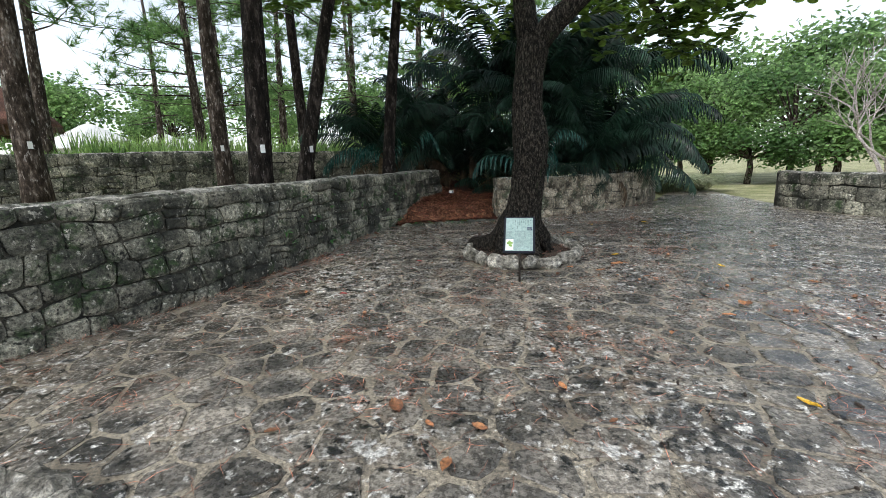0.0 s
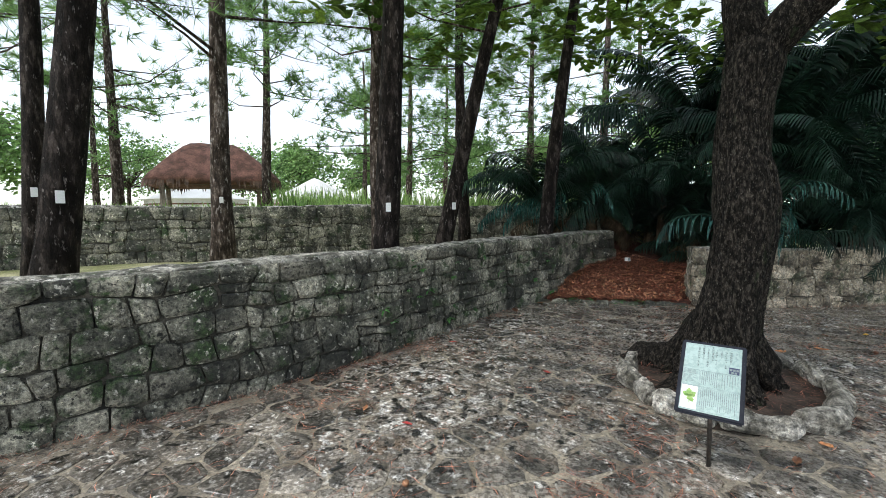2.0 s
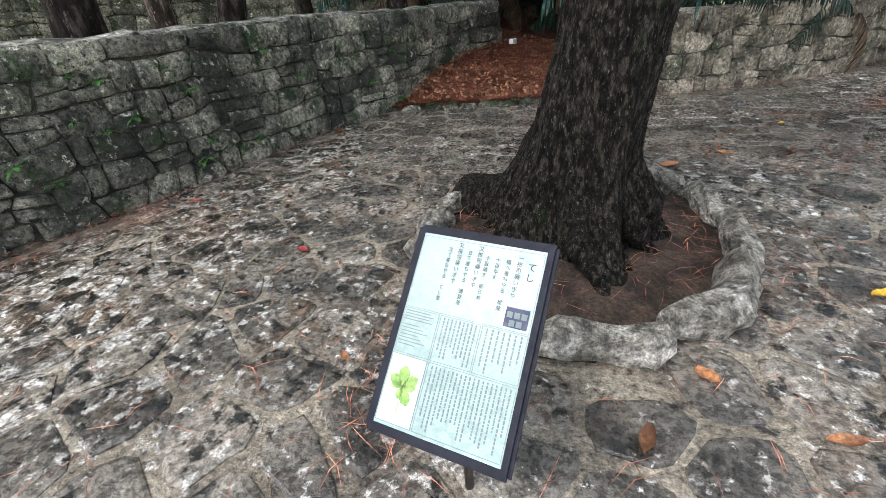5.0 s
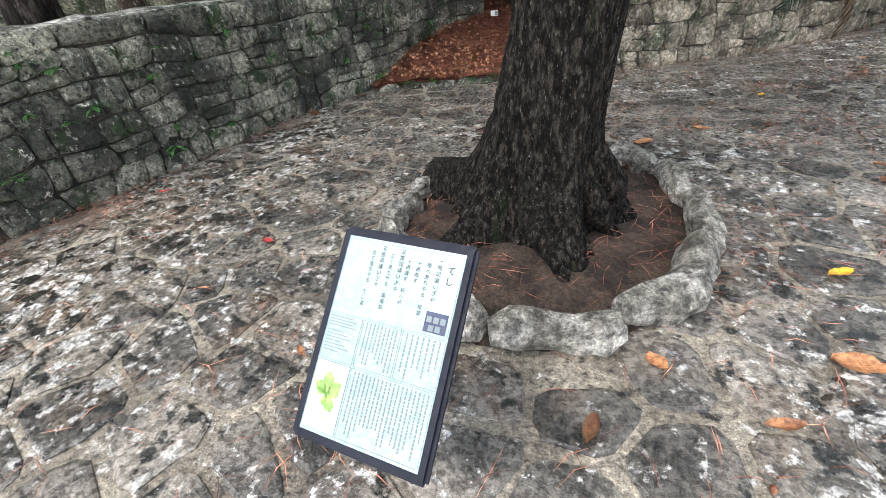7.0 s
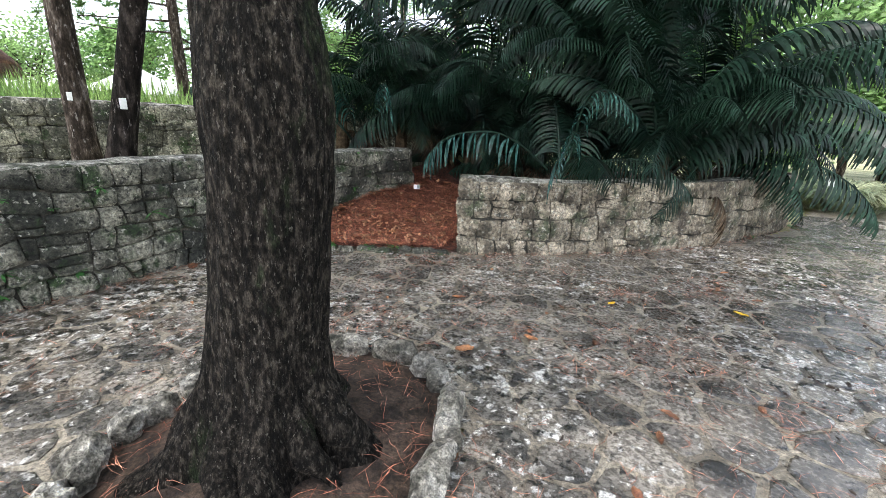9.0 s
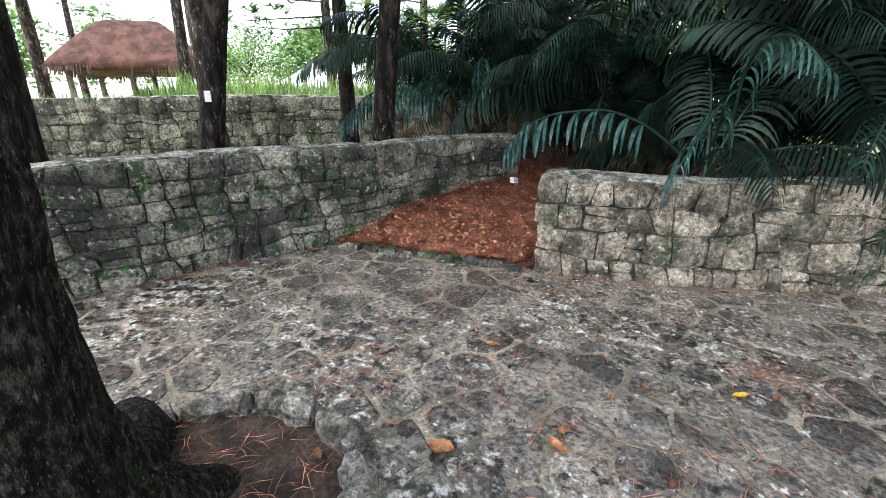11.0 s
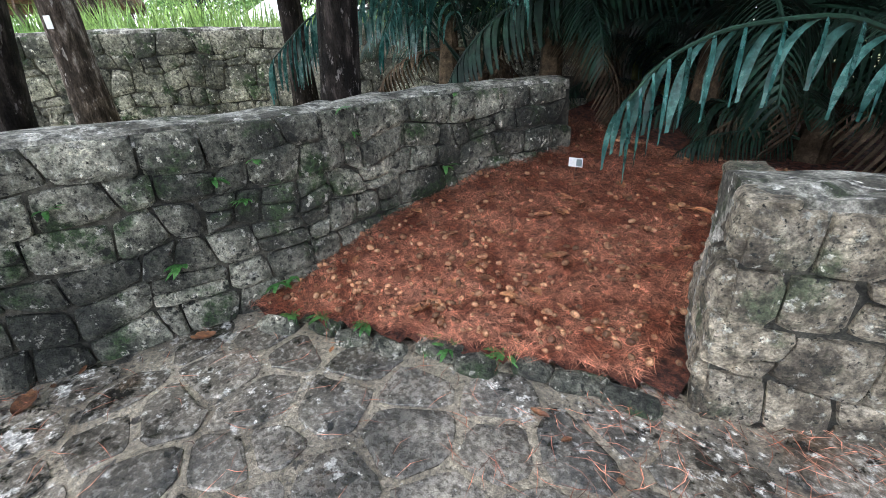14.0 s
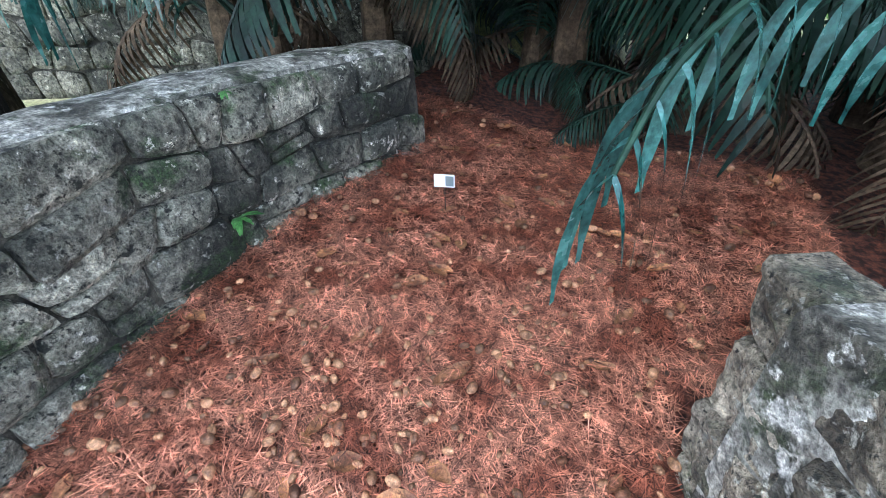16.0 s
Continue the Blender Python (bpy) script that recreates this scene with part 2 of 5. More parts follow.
def thing(name, place, label, category, group="", kind="", turn=0.0):
    ob = new(name)
    ob.empty_display_size = 0.1
    ob.matrix_basis = pose(*place, 0, 0, turn)
    return tagged(ob, label, category, group, kind)


def wob(p, s=1.0, seed=0.0):
    return noise.noise(Vector((p[0] * s + seed, p[1] * s + 1.7 * seed, p[2] * s - seed)))


def tube(path, radii, sides=10, rough=0.0, seed=0.0, cap=True, squash=None):
    """A bent tapering tube along path. squash(angle, i) scales the radius."""
    vs, fs = [], []
    pts = [Vector(p) for p in path]
    side = None
    for i, p in enumerate(pts):
        d = (pts[min(i + 1, len(pts) - 1)] - pts[max(i - 1, 0)]).normalized()
        if side is None:
            side = d.orthogonal().normalized()
        side = (side - d * side.dot(d)).normalized()
        up = d.cross(side)
        for k in range(sides):
            a = 2 * math.pi * k / sides
            q = side * math.cos(a) + up * math.sin(a)
            r = radii[i] * (1 + rough * wob(p * 3 + q * 2.0, 2.2, seed))
            if squash:
                r *= squash(math.atan2(q.y, q.x), i)
            vs.append(p + q * r)
    for i in range(len(pts) - 1):
        for k in range(sides):
            a, b = i * sides + k, i * sides + (k + 1) % sides
            fs.append((a, b, b + sides, a + sides))
    if cap:
        fs.append(tuple(range(sides - 1, -1, -1)))
        fs.append(tuple(range(len(vs) - sides, len(vs))))
    return vs, fs


def join(*meshes):
    vs, fs = [], []
    for v, f in meshes:
        o = len(vs)
        vs.extend(v)
        fs.extend(tuple(i + o for i in g) for g in f)
    return vs, fs


def box(cx, cy, cz, sx, sy, sz, b=0.0):
    """A box with chamfered edges, from its centre and sizes."""
    bm = bmesh.new()
    bmesh.ops.create_cube(bm, size=1.0)
    for v in bm.verts:
        v.co = Vector((v.co.x * sx, v.co.y * sy, v.co.z * sz))
    if b:
        bmesh.ops.bevel(bm, geom=bm.edges[:], offset=b, segments=2, affect="EDGES")
    bm.verts.index_update()
    out = [v.co + Vector((cx, cy, cz)) for v in bm.verts], [tuple(v.index for v in f.verts) for f in bm.faces]
    bm.free()
    return out


def curve_at(path, samples=400):
    """An evenly sampled smooth line through 2D points: function s -> (x, y), its normal to the right of travel, and the length."""
    p = np.array(path, float)
    q = []
    for i in range(len(p) - 1):
        a, b, c, d = p[max(i - 1, 0)], p[i], p[i + 1], p[min(i + 2, len(p) - 1)]
        for u in np.linspace(0, 1, 24, endpoint=False):
            q.append(0.5 * (2 * b + (c - a) * u + (2 * a - 5 * b + 4 * c - d) * u * u + (3 * b - a - 3 * c + d) * u ** 3))
    q.append(p[-1])
    q = np.array(q)
    s = np.concatenate([[0], np.cumsum(np.linalg.norm(np.diff(q, axis=0), axis=1))])

    def at(u):
        x, y = np.interp(u, s, q[:, 0]), np.interp(u, s, q[:, 1])
        x2, y2 = np.interp(u + 0.1, s, q[:, 0]), np.interp(u + 0.1, s, q[:, 1])
        x1, y1 = np.interp(u - 0.1, s, q[:, 0]), np.interp(u - 0.1, s, q[:, 1])
        t = Vector((x2 - x1, y2 - y1)).normalized()
        return x, y, t.y, -t.x
    return at, s[-1]


def cells(seeds, reach):
    """The Voronoi cell of each seed, as polygons clipped by its neighbours' bisectors."""
    S = np.array(seeds)
    out = []
    for i, s in enumerate(S):
        d = np.hypot(*(S - s).T)
        near = [j for j in np.argsort(d)[1:20] if d[j] < 2 * reach]
        poly = [(s[0] + reach * c, s[1] + reach * e) for c, e in ((-1, -1), (1, -1), (1, 1), (-1, 1))]
        for j in near:
            nx, ny = S[j] - s
            c = ((S[j] + s) / 2) @ (nx, ny)
            new_poly = []
            for a, b in zip(poly, poly[1:] + poly[:1]):
                da, db = a[0] * nx + a[1] * ny - c, b[0] * nx + b[1] * ny - c
                if da <= 0:
                    new_poly.append(a)
                if da * db < 0:
                    k = da / (da - db)
                    new_poly.append((a[0] + (b[0] - a[0]) * k, a[1] + (b[1] - a[1]) * k))
            poly = new_poly
            if len(poly) < 3:
                break
        if len(poly) >= 3:
            out.append(poly)
    return out


def rounded(poly, gap, rng, cut=0.26):
    """A polygon drawn in by gap and with its corners cut and jittered."""
    c = np.mean(poly, axis=0)
    r = np.mean([math.hypot(x - c[0], y - c[1]) for x, y in poly])
    k = max(0.3, 1 - gap / r)
    p = [(c[0] + (x - c[0]) * k, c[1] + (y - c[1]) * k) for x, y in poly]
    q = []
    for a, b in zip(p, p[1:] + p[:1]):
        if math.hypot(a[0] - b[0], a[1] - b[1]) < 0.015:
            continue
        for f in (cut, 1 - cut):
            j = rng.uniform(-0.04, 0.04) * r
            q.append((a[0] + (b[0] - a[0]) * f + j, a[1] + (b[1] - a[1]) * f - j))
    return c, r, q


def stone(poly, gap, height, rng, where, sunk=-0.03, dome=0.25, cut=0.26):
    """One dressed or rubble stone over a polygon; where(u, v, h) lays it on its surface."""
    c, r, q = rounded(poly, gap, rng, cut)
    n = len(q)
    if n < 5:
        return None
    h = height * rng.uniform(0.75, 1.25)
    tx, ty = rng.uniform(-0.25, 0.25) * height / r, rng.uniform(-0.25, 0.25) * height / r
    vs = []
    for k, hh in ((1.0, sunk), (0.985, h * 0.55), (0.88, h)):
        for x, y in q:
            e = 1 + (rng.uniform(-0.05, 0.05) if hh > 0 else 0)
            u, v = c[0] + (x - c[0]) * k * e, c[1] + (y - c[1]) * k * e
            vs.append(where(u, v, hh + ((u - c[0]) * tx + (v - c[1]) * ty if hh > 0 else 0)))
    vs.append(where(c[0] + rng.uniform(-0.2, 0.2) * r, c[1] + rng.uniform(-0.2, 0.2) * r, h * (1 + dome)))
    fs = []
    for ring in (0, n):
        for i in range(n):
            j = (i + 1) % n
            fs.append((ring + i, ring + j, ring + n + j, ring + n + i))
    fs += [(2 * n + i, 2 * n + (i + 1) % n, 3 * n) for i in range(n)]
    return vs, fs


def block(quad, gap, height, rng, where, sunk=-0.03, n=5, rough=0.3, seed=0.0):
    """A squared stone over a four-cornered cell, its face a small grid with rounded arrises and a broken surface."""
    q = np.array(quad)
    c = q.mean(axis=0)
    r = np.hypot(*(q - c).T).mean()
    q = c + (q - c) * max(0.4, 1 - gap * 1.4 / r)
    h = height * rng.uniform(0.6, 1.35)
    tx, ty = rng.uniform(-0.3, 0.3) * height / r, rng.uniform(-0.3, 0.3) * height / r
    cut = rng.uniform(0.1, 0.2)
    vs = []
    for j in range(n + 1):
        for i in range(n + 1):
            a, b = i / n, j / n
            ea, eb = abs(2 * a - 1), abs(2 * b - 1)
            # corners drawn in, so that the outline is not a plain rectangle
            k = 1 - cut * (ea * eb) ** 4 * rng.uniform(0.5, 1.5)
            u = (q[0] * (1 - a) + q[1] * a) * (1 - b) + (q[3] * (1 - a) + q[2] * a) * b
            u = c + (u - c) * k
            e = max(ea, eb)
            w = wob((u[0], u[1], 0), 9.0, seed) * 0.6 + wob((u[0], u[1], 5), 21.0, seed) * 0.4
            f = h * (0.55 if e > 0.99 else 1.0) * (1 + 0.14 * (1 - e)) + height * rough * w
            vs.append(where(u[0], u[1], f + (u[0] - c[0]) * tx + (u[1] - c[1]) * ty))
    m = n + 1
    fs = [(j * m + i, j * m + i + 1, (j + 1) * m + i + 1, (j + 1) * m + i) for j in range(n) for i in range(n)]
    rim = [*range(m), *[j * m + n for j in range(1, m)], *[n * m + i for i in range(n - 1, -1, -1)], *[j * m for j in range(n - 1, 0, -1)]]
    o = len(vs)
    edge = [(q[0] + (q[1] - q[0]) * i / n) for i in range(m)] + [(q[1] + (q[2] - q[1]) * j / n) for j in range(1, m)] + [(q[2] + (q[3] - q[2]) * i / n) for i in range(1, m)] + [(q[3] + (q[0] - q[3]) * j / n) for j in range(1, n)]
    vs += [where(u[0], u[1], sunk) for u in edge]
    t = len(rim)
    fs += [(o + i, o + (i + 1) % t, rim[(i + 1) % t], rim[i]) for i in range(t)]
    return vs, fs


def strand(out, base, way, length, width, droop, steps=4, tip=0.15, face=None):
    """Adds a bending blade to out = (verts, faces)."""
    vs, fs = out
    p, d = Vector(base), Vector(way).normalized()
    side = (face or d.cross(Vector((0, 0, 1))))
    side = side.normalized() if side.length > 1e-4 else Vector((1, 0, 0))
    o = len(vs)
    for i in range(steps + 1):
        f = i / steps
        w = width * (0.55 + 0.9 * f * (1 - f) * 2 if f < 0.7 else max(tip, (1 - f) / 0.3)) * 0.5
        vs.append(p - side * w)
        vs.append(p + side * w)
        d = (d + Vector((0, 0, -droop / steps))).normalized()
        p = p + d * (length / steps)
    fs.extend((o + 2 * i, o + 2 * i + 1, o + 2 * i + 3, o + 2 * i + 2) for i in range(steps))

# ---- the setting ----
LEFT = [(-5.4, -3.0), (-5.0, 0.5), (-4.6, 2.3), (-4.3, 3.5), (-4.05, 4.6), (-3.93, 5.6), (-3.86, 6.8), (-3.86, 8.0), (-3.84, 9.0), (-3.72, 9.8), (-3.62, 10.4), (-3.68, 11.2), (-3.62, 11.9),
        (-3.45, 12.5), (-3.3, 13.0)]
BACK = [(-16.5, -3.0), (-14.6, 1.5), (-13.2, 4.4), (-11.9, 6.6), (-11.2, 7.5), (-10.6, 8.4), (-10.0, 9.6), (-9.3, 11.2), (-8.6, 12.5), (-7.4, 13.4), (-5.6, 14.2), (-3.6, 14.7)]
RIGHT = [(-1.38, 10.96), (-0.94, 11.2), (-0.35, 11.55), (0.35, 12.1), (1.08, 12.75), (1.7, 13.5), (2.2, 14.3), (2.85, 15.4), (3.05, 16.1), (2.75, 16.9), (2.1, 17.6)]
FAR = [(5.5, 13.9), (5.55, 13.2), (5.75, 12.4), (6.1, 11.75), (6.7, 11.25), (7.6, 10.85), (9.6, 10.4)]
TREE = Vector((-0.70, 7.33, 0))
left_at, left_len = curve_at(LEFT)
back_at, back_len = curve_at(BACK)
right_at, right_len = curve_at(RIGHT)
far_at, far_len = curve_at(FAR)


def mound(x, y):
    """The height of the litter slope and the palm bed behind it."""
    d = y - (9.72 + (x + 4) * 0.47)
    if d <= 0:
        return 0.02
    s = min(1.0, max(0.0, (-2.2 - x) / 1.75))
    s = s * s * (3 - 2 * s)
    return 0.03 + (0.16 + 0.08 * s) * 6 * (1 - math.exp(-d / 6)) + 0.04 * wob((x, y, 0), 1.3, 3)


def land(x, y):
    """The height of the wide ground: the low terrace, the field above it, and the flat on the other side."""
    by = np.interp(y, [p[1] for p in BACK], [p[0] for p in BACK])
    if x < by - 1.0 or y > 15.2 and x < -2:
        return 1.55 + 0.05 * wob((x, y, 0), 0.4, 1)
    lx = np.interp(y, [p[1] for p in LEFT], [p[0] for p in LEFT])
    if x < lx - 0.85 and y < 15:
        return 0.52 + 0.08 * wob((x, y, 0), 0.5, 2)
    return -0.06


# ground: one sheet to the horizon, finer near the place
xs = sorted({*np.linspace(-26, 14, 81), *[-3000, -600, -200, -90, -50, -36, 20, 30, 50, 90, 200, 600, 3000]})
ys = sorted({*np.linspace(-10, 26, 73), *[-3000, -600, -200, -60, -25, 32, 42, 60, 100, 200, 600, 3000]})
gv = [(x, y, land(x, y)) for y in ys for x in xs]
gf = [(j * len(xs) + i, j * len(xs) + i + 1, (j + 1) * len(xs) + i + 1, (j + 1) * len(xs) + i) for j in range(len(ys) - 1) for i in range(len(xs) - 1)]
ground = tagged(obj("ground", gv, gf, "lawn", smooth=True), "dry yellow-green lawn and bare earth around the walls", "ground", kind="structure")

# pavement: a bed of mortar with flagstones set in it (the stones come last)
pv, pf, px, py = [], [], np.linspace(-5.2, 9.0, 120), np.linspace(-4.0, 22.0, 200)
for y in py:
    for x in px:
        pv.append((x, y, 0.004 * wob((x, y, 0), 3.0, 5) + 0.012 * wob((x, y, 0), 0.5, 6)))
for j in range(len(py) - 1):
    for i in range(len(px) - 1):
        x, y = px[i], py[j]
        if (y > 9.99 + (x + 4) * 0.47 and x < -1.4) or (y > 11.5 and x < np.interp(y, [11.0, 12.1, 12.75, 14.3, 15.4, 22], [-1.3, 0.4, 1.1, 2.3, 3.0, 5.2])):
            continue
        if x < np.interp(y, [p[1] for p in LEFT], [p[0] for p in LEFT]) - 0.2 or (y > 14.0 and x > 5.6) or (x > np.interp(y, [10.3, 10.85, 11.25, 11.75, 12.4, 13.9], [9.0, 7.7, 6.8, 6.2, 5.85, 5.6]) and y > 10.2):
            continue
        if ((x - TREE.x) / 0.72) ** 2 + ((y - TREE.y) / 0.9) ** 2 < 1:
            continue
        a = j * len(px) + i
        pf.append((a, a + 1, a + len(px) + 1, a + len(px)))
pavement = tagged(obj("pavement", pv, pf, "bed", smooth=True), "wet grey stone pavement with tan mortar joints", "pavement", kind="structure")

# bare soil in the tree's ring
sv, sf = [(TREE.x, TREE.y, 0.06)], []
for ring, k in ((1, 0.35), (2, 0.7), (3, 1.05)):
    for i in range(28):
        a = 2 * math.pi * i / 28
        x, y = TREE.x + 0.78 * k * math.cos(a), TREE.y + 0.98 * k * math.sin(a)
        sv.append((x, y, (0.07, 0.04, 0.0)[ring - 1] + 0.025 * wob((x, y, 0), 4, 2)))
sf += [(0, 1 + i, 1 + (i + 1) % 28) for i in range(28)]
for ring in (0, 1):
    for i in range(28):
        a, b = 1 + ring * 28 + i, 1 + ring * 28 + (i + 1) % 28
        sf.append((a, a + 28, b + 28, b))
tagged(obj("soil", sv, sf, "soil", smooth=True), "bare brown soil inside the kerb ring round the tree", "soil", kind="structure")

# litter slope
lv, lf, lx, ly = [], [], np.linspace(-3.85, 3.0, 90), np.linspace(9.7, 17.6, 90)
for y in ly:
    for x in lx:
        lv.append((x, y, mound(x, y) + 0.02 * wob((x, y, 0), 6, 1)))
for j in range(len(ly) - 1):
    for i in range(len(lx) - 1):
        x, y = lx[i], ly[j]
        if y > 13.9 and x > np.interp(y, [13.9, 14.8, 15.6, 17.4], [1.9, 2.4, 2.8, 2.2]) or y < 9.74 + (x + 4) * 0.47 or (x > -1.5 and y < np.interp(x, [p[0] for p in RIGHT[:8]], [p[1] for p in RIGHT[:8]]) + 0.2):
            continue
        a = j * len(lx) + i
        lf.append((a, a + 1, a + len(lx) + 1, a + len(lx)))
litter_slope = tagged(obj("litter_slope", lv, lf, "litter", smooth=True), "sloping earth bed under rust-red pine needles", "ground", kind="structure")


def wall(name, at, length, height, thick, label, base=None, mat_top="cap", reach=(0.0, 0.0), facing=1):
    """The mortared core of a wall along a line, its face on the line, its body behind it."""
    n = int(length / 0.18)
    vs, fs = [], []
    prof = [(0.0, 0.0), (0.0, 0.35), (0.0, 0.72), (0.012, 0.94), (0.05, 1.0), (0.3, 1.015), (0.6, 1.015), (0.92, 1.0), (1.0, 0.95), (1.0, 0.0)]
    for i in range(n + 1):
        s = length * i / n
        x, y, nx, ny = at(s)
        lo = base(x, y) if base else -0.1
        for d, k in prof:
            j = 0.022 * wob((x + d, y, k), 5.0, 4) if k > 0.9 else 0
            off = -d * thick * facing - 0.012 * facing
            vs.append((x + nx * off + nx * j, y + ny * off + ny * j, lo + (height(s) - lo) * k + j * 1.4))
    m = len(prof)
    for i in range(n):
        for k in range(m - 1):
            a = i * m + k
            fs.append((a, a + m, a + m + 1, a + 1))
    fs.append(tuple(range(m)))
    fs.append(tuple(n * m + k for k in range(m - 1, -1, -1)))
    ob = obj(name, vs, fs, mat_top, smooth=False)
    ob.data.materials.append(M["mortar"])
    for poly in ob.data.polygons:
        if poly.index < n * (m - 1) and poly.index % (m - 1) in (0, 1, 2, 8):
            poly.material_index = 1
    return tagged(ob, label, "wall", kind="structure")


left_top = lambda s: 1.17 + 0.012 * math.sin(s * 1.7)
back_top = lambda s: 1.86 + 0.03 * math.sin(s * 0.9)
right_top = lambda s: 0.97 - 0.01 * s + 0.015 * math.sin(s * 3)
far_top = lambda s: 0.86
wall_left = wall("wall_left", left_at, left_len, left_top, 0.48, "low rubble stone wall with a rough lichen-stained top")
wall_back = wall("wall_back", back_at, back_len, back_top, 0.5, "grey rubble stone retaining wall behind the pines", base=lambda x, y: 0.3)
wall_right = wall("wall_right", right_at, right_len, right_top, 0.42, "pale dressed stone retaining wall under the palms")
wall_far = wall("wall_far", far_at, far_len, far_top, 0.45, "dark stone wall beside the path")

# ---- things ----
rng = random.Random(11)

# the tree in the ring: a flared, ridged trunk that forks, and limbs with broad leaves
tree = thing("broadleaf_tree", (-0.73, 7.28, 0.0), "mature dark-barked tree with flaring roots in a stone ring", "tree")
lobes = [(-2.2, 0.55, 0.16), (-0.9, 0.75, 0.15), (0.35, 0.55, 0.2), (1.6, 0.4, 0.18), (2.75, 1.1, 0.2)]


def flare(a, i):
    z = TRUNK[i][2]
    f = math.exp(-max(z, 0) / 0.22)
    k = 1.0 + 0.02 * math.sin(9 * a + z * 2) + 0.05 * wob((math.cos(a) * 4.5, math.sin(a) * 4.5, z * 2.2), 1.5, 6) + 0.035 * wob((math.cos(a) * 11, math.sin(a) * 11, z * 5), 1.4, 8)
    for c, h, w in lobes:
        d = math.atan2(math.sin(a - c), math.cos(a - c))
        k += f * h * math.exp(-(d / (w * 1.7)) ** 2) * 1.9
    return k + 0.30 * f


TRUNK = [(-0.02, 0.02, -0.05), (-0.02, 0.02, 0.04), (-0.01, 0.01, 0.12), (0, 0, 0.22), (0.01, 0, 0.34), (0.03, 0, 0.5), (0.06, -0.01, 0.72), (0.10, -0.01, 0.95), (0.13, -0.01, 1.2),
         (0.15, 0, 1.45), (0.15, 0.0, 1.65), (0.13, 0.01, 1.85), (0.10, 0.02, 2.05), (0.10, 0.02, 2.3), (0.13, 0.02, 2.6), (0.16, 0.02, 2.85), (0.20, 0.02, 3.05)]
TR = [0.33, 0.32, 0.31, 0.30, 0.29, 0.275, 0.26, 0.25, 0.245, 0.25, 0.262, 0.25, 0.225, 0.215, 0.215, 0.235, 0.2]
fine_path, fine_rad = [], []
for i in range(len(TRUNK) - 1):
    for k in range(4):
        fine_path.append(Vector(TRUNK[i]).lerp(Vector(TRUNK[i + 1]), k / 4))
        fine_rad.append((TR[i] + (TR[i + 1] - TR[i]) * k / 4) * 0.93)
TRUNK = fine_path
v, f = tube(fine_path, fine_rad, 120, 0.04, 2.0, squash=flare)
obj("trunk", v, f, "bark", tree, smooth=True)
BOUGHS = [([(0.16, 0.02, 2.85), (0.42, 0.0, 3.15), (0.85, -0.02, 3.5), (1.35, 0.05, 3.62), (2.0, 0.3, 3.78), (2.8, 0.7, 3.95)], [0.17, 0.15, 0.12, 0.09, 0.06, 0.03]),
         ([(0.14, 0.02, 2.9), (0.06, 0.05, 3.3), (0.0, 0.1, 3.9), (-0.15, 0.2, 4.7), (-0.1, 0.4, 5.6)], [0.17, 0.15, 0.13, 0.1, 0.05]),
         ([(0.85, -0.02, 3.5), (1.0, -0.3, 3.9), (1.3, -0.7, 4.4), (1.4, -1.0, 5.0)], [0.08, 0.07, 0.05, 0.02]),
         ([(1.35, 0.05, 3.62), (1.75, 0.7, 3.55), (2.1, 1.3, 3.35), (2.3, 1.7, 3.15)], [0.06, 0.045, 0.03, 0.012]),
         ([(2.0, 0.3, 3.78), (2.5, 0.1, 4.0), (3.2, -0.1, 4.3)], [0.05, 0.035, 0.015]),
         ([(0.0, 0.1, 3.9), (0.6, 0.5, 4.3), (1.2, 1.0, 4.6)], [0.08, 0.05, 0.02]),
         # limbs added to carry the unseen shading canopy
         ([(-0.15, 0.2, 4.7), (-0.9, 1.4, 5.5), (-1.6, 3.4, 6.0), (-2.4, 5.6, 6.0)], [0.09, 0.07, 0.05, 0.02]),
         ([(-0.15, 0.2, 4.7), (0.8, 1.8, 5.6), (1.9, 4.0, 6.0), (2.6, 6.4, 5.9)], [0.09, 0.07, 0.05, 0.02]),
         ([(-0.15, 0.2, 4.7), (-1.4, 0.4, 5.4), (-3.4, 1.2, 5.9)], [0.08, 0.05, 0.02]),
         ([(-0.1, 0.4, 5.6), (1.4, 0.2, 6.0), (3.6, 1.6, 6.0)], [0.06, 0.04, 0.02])]
for a, reach, w, lift in ((-75, 0.62, 0.085, 0.02), (-52, 0.5, 0.06, 0.0), (-20, 0.48, 0.07, 0.02), (12, 0.55, 0.11, 0.05), (75, 0.6, 0.08, 0.02), (150, 0.62, 0.13, 0.10), (175, 0.5, 0.09, 0.03), (-140, 0.55, 0.08, 0.02)):
    c, s = math.cos(radians(a)), math.sin(radians(a))
    c2, s2 = math.cos(radians(a + 14)), math.sin(radians(a + 14))
    v, f = tube([(0.16 * c, 0.16 * s, 0.62), (0.24 * c, 0.24 * s, 0.36 + lift), (0.36 * c, 0.36 * s, 0.18 + lift), (reach * 0.8 * c2, reach * 0.8 * s2, 0.07 + lift * 0.5), (reach * c2, reach * s2, 0.0)],
                [w * 0.7, w, w * 0.95, w * 0.6, w * 0.25], 14, 0.3, a * 0.1)
    obj("root", v, f, "bark", tree, smooth=True)
for p, r in BOUGHS:
    v, f = tube(p, r, 10, 0.1, 3.0)
    obj("limb", v, f, "bark", tree, smooth=True)


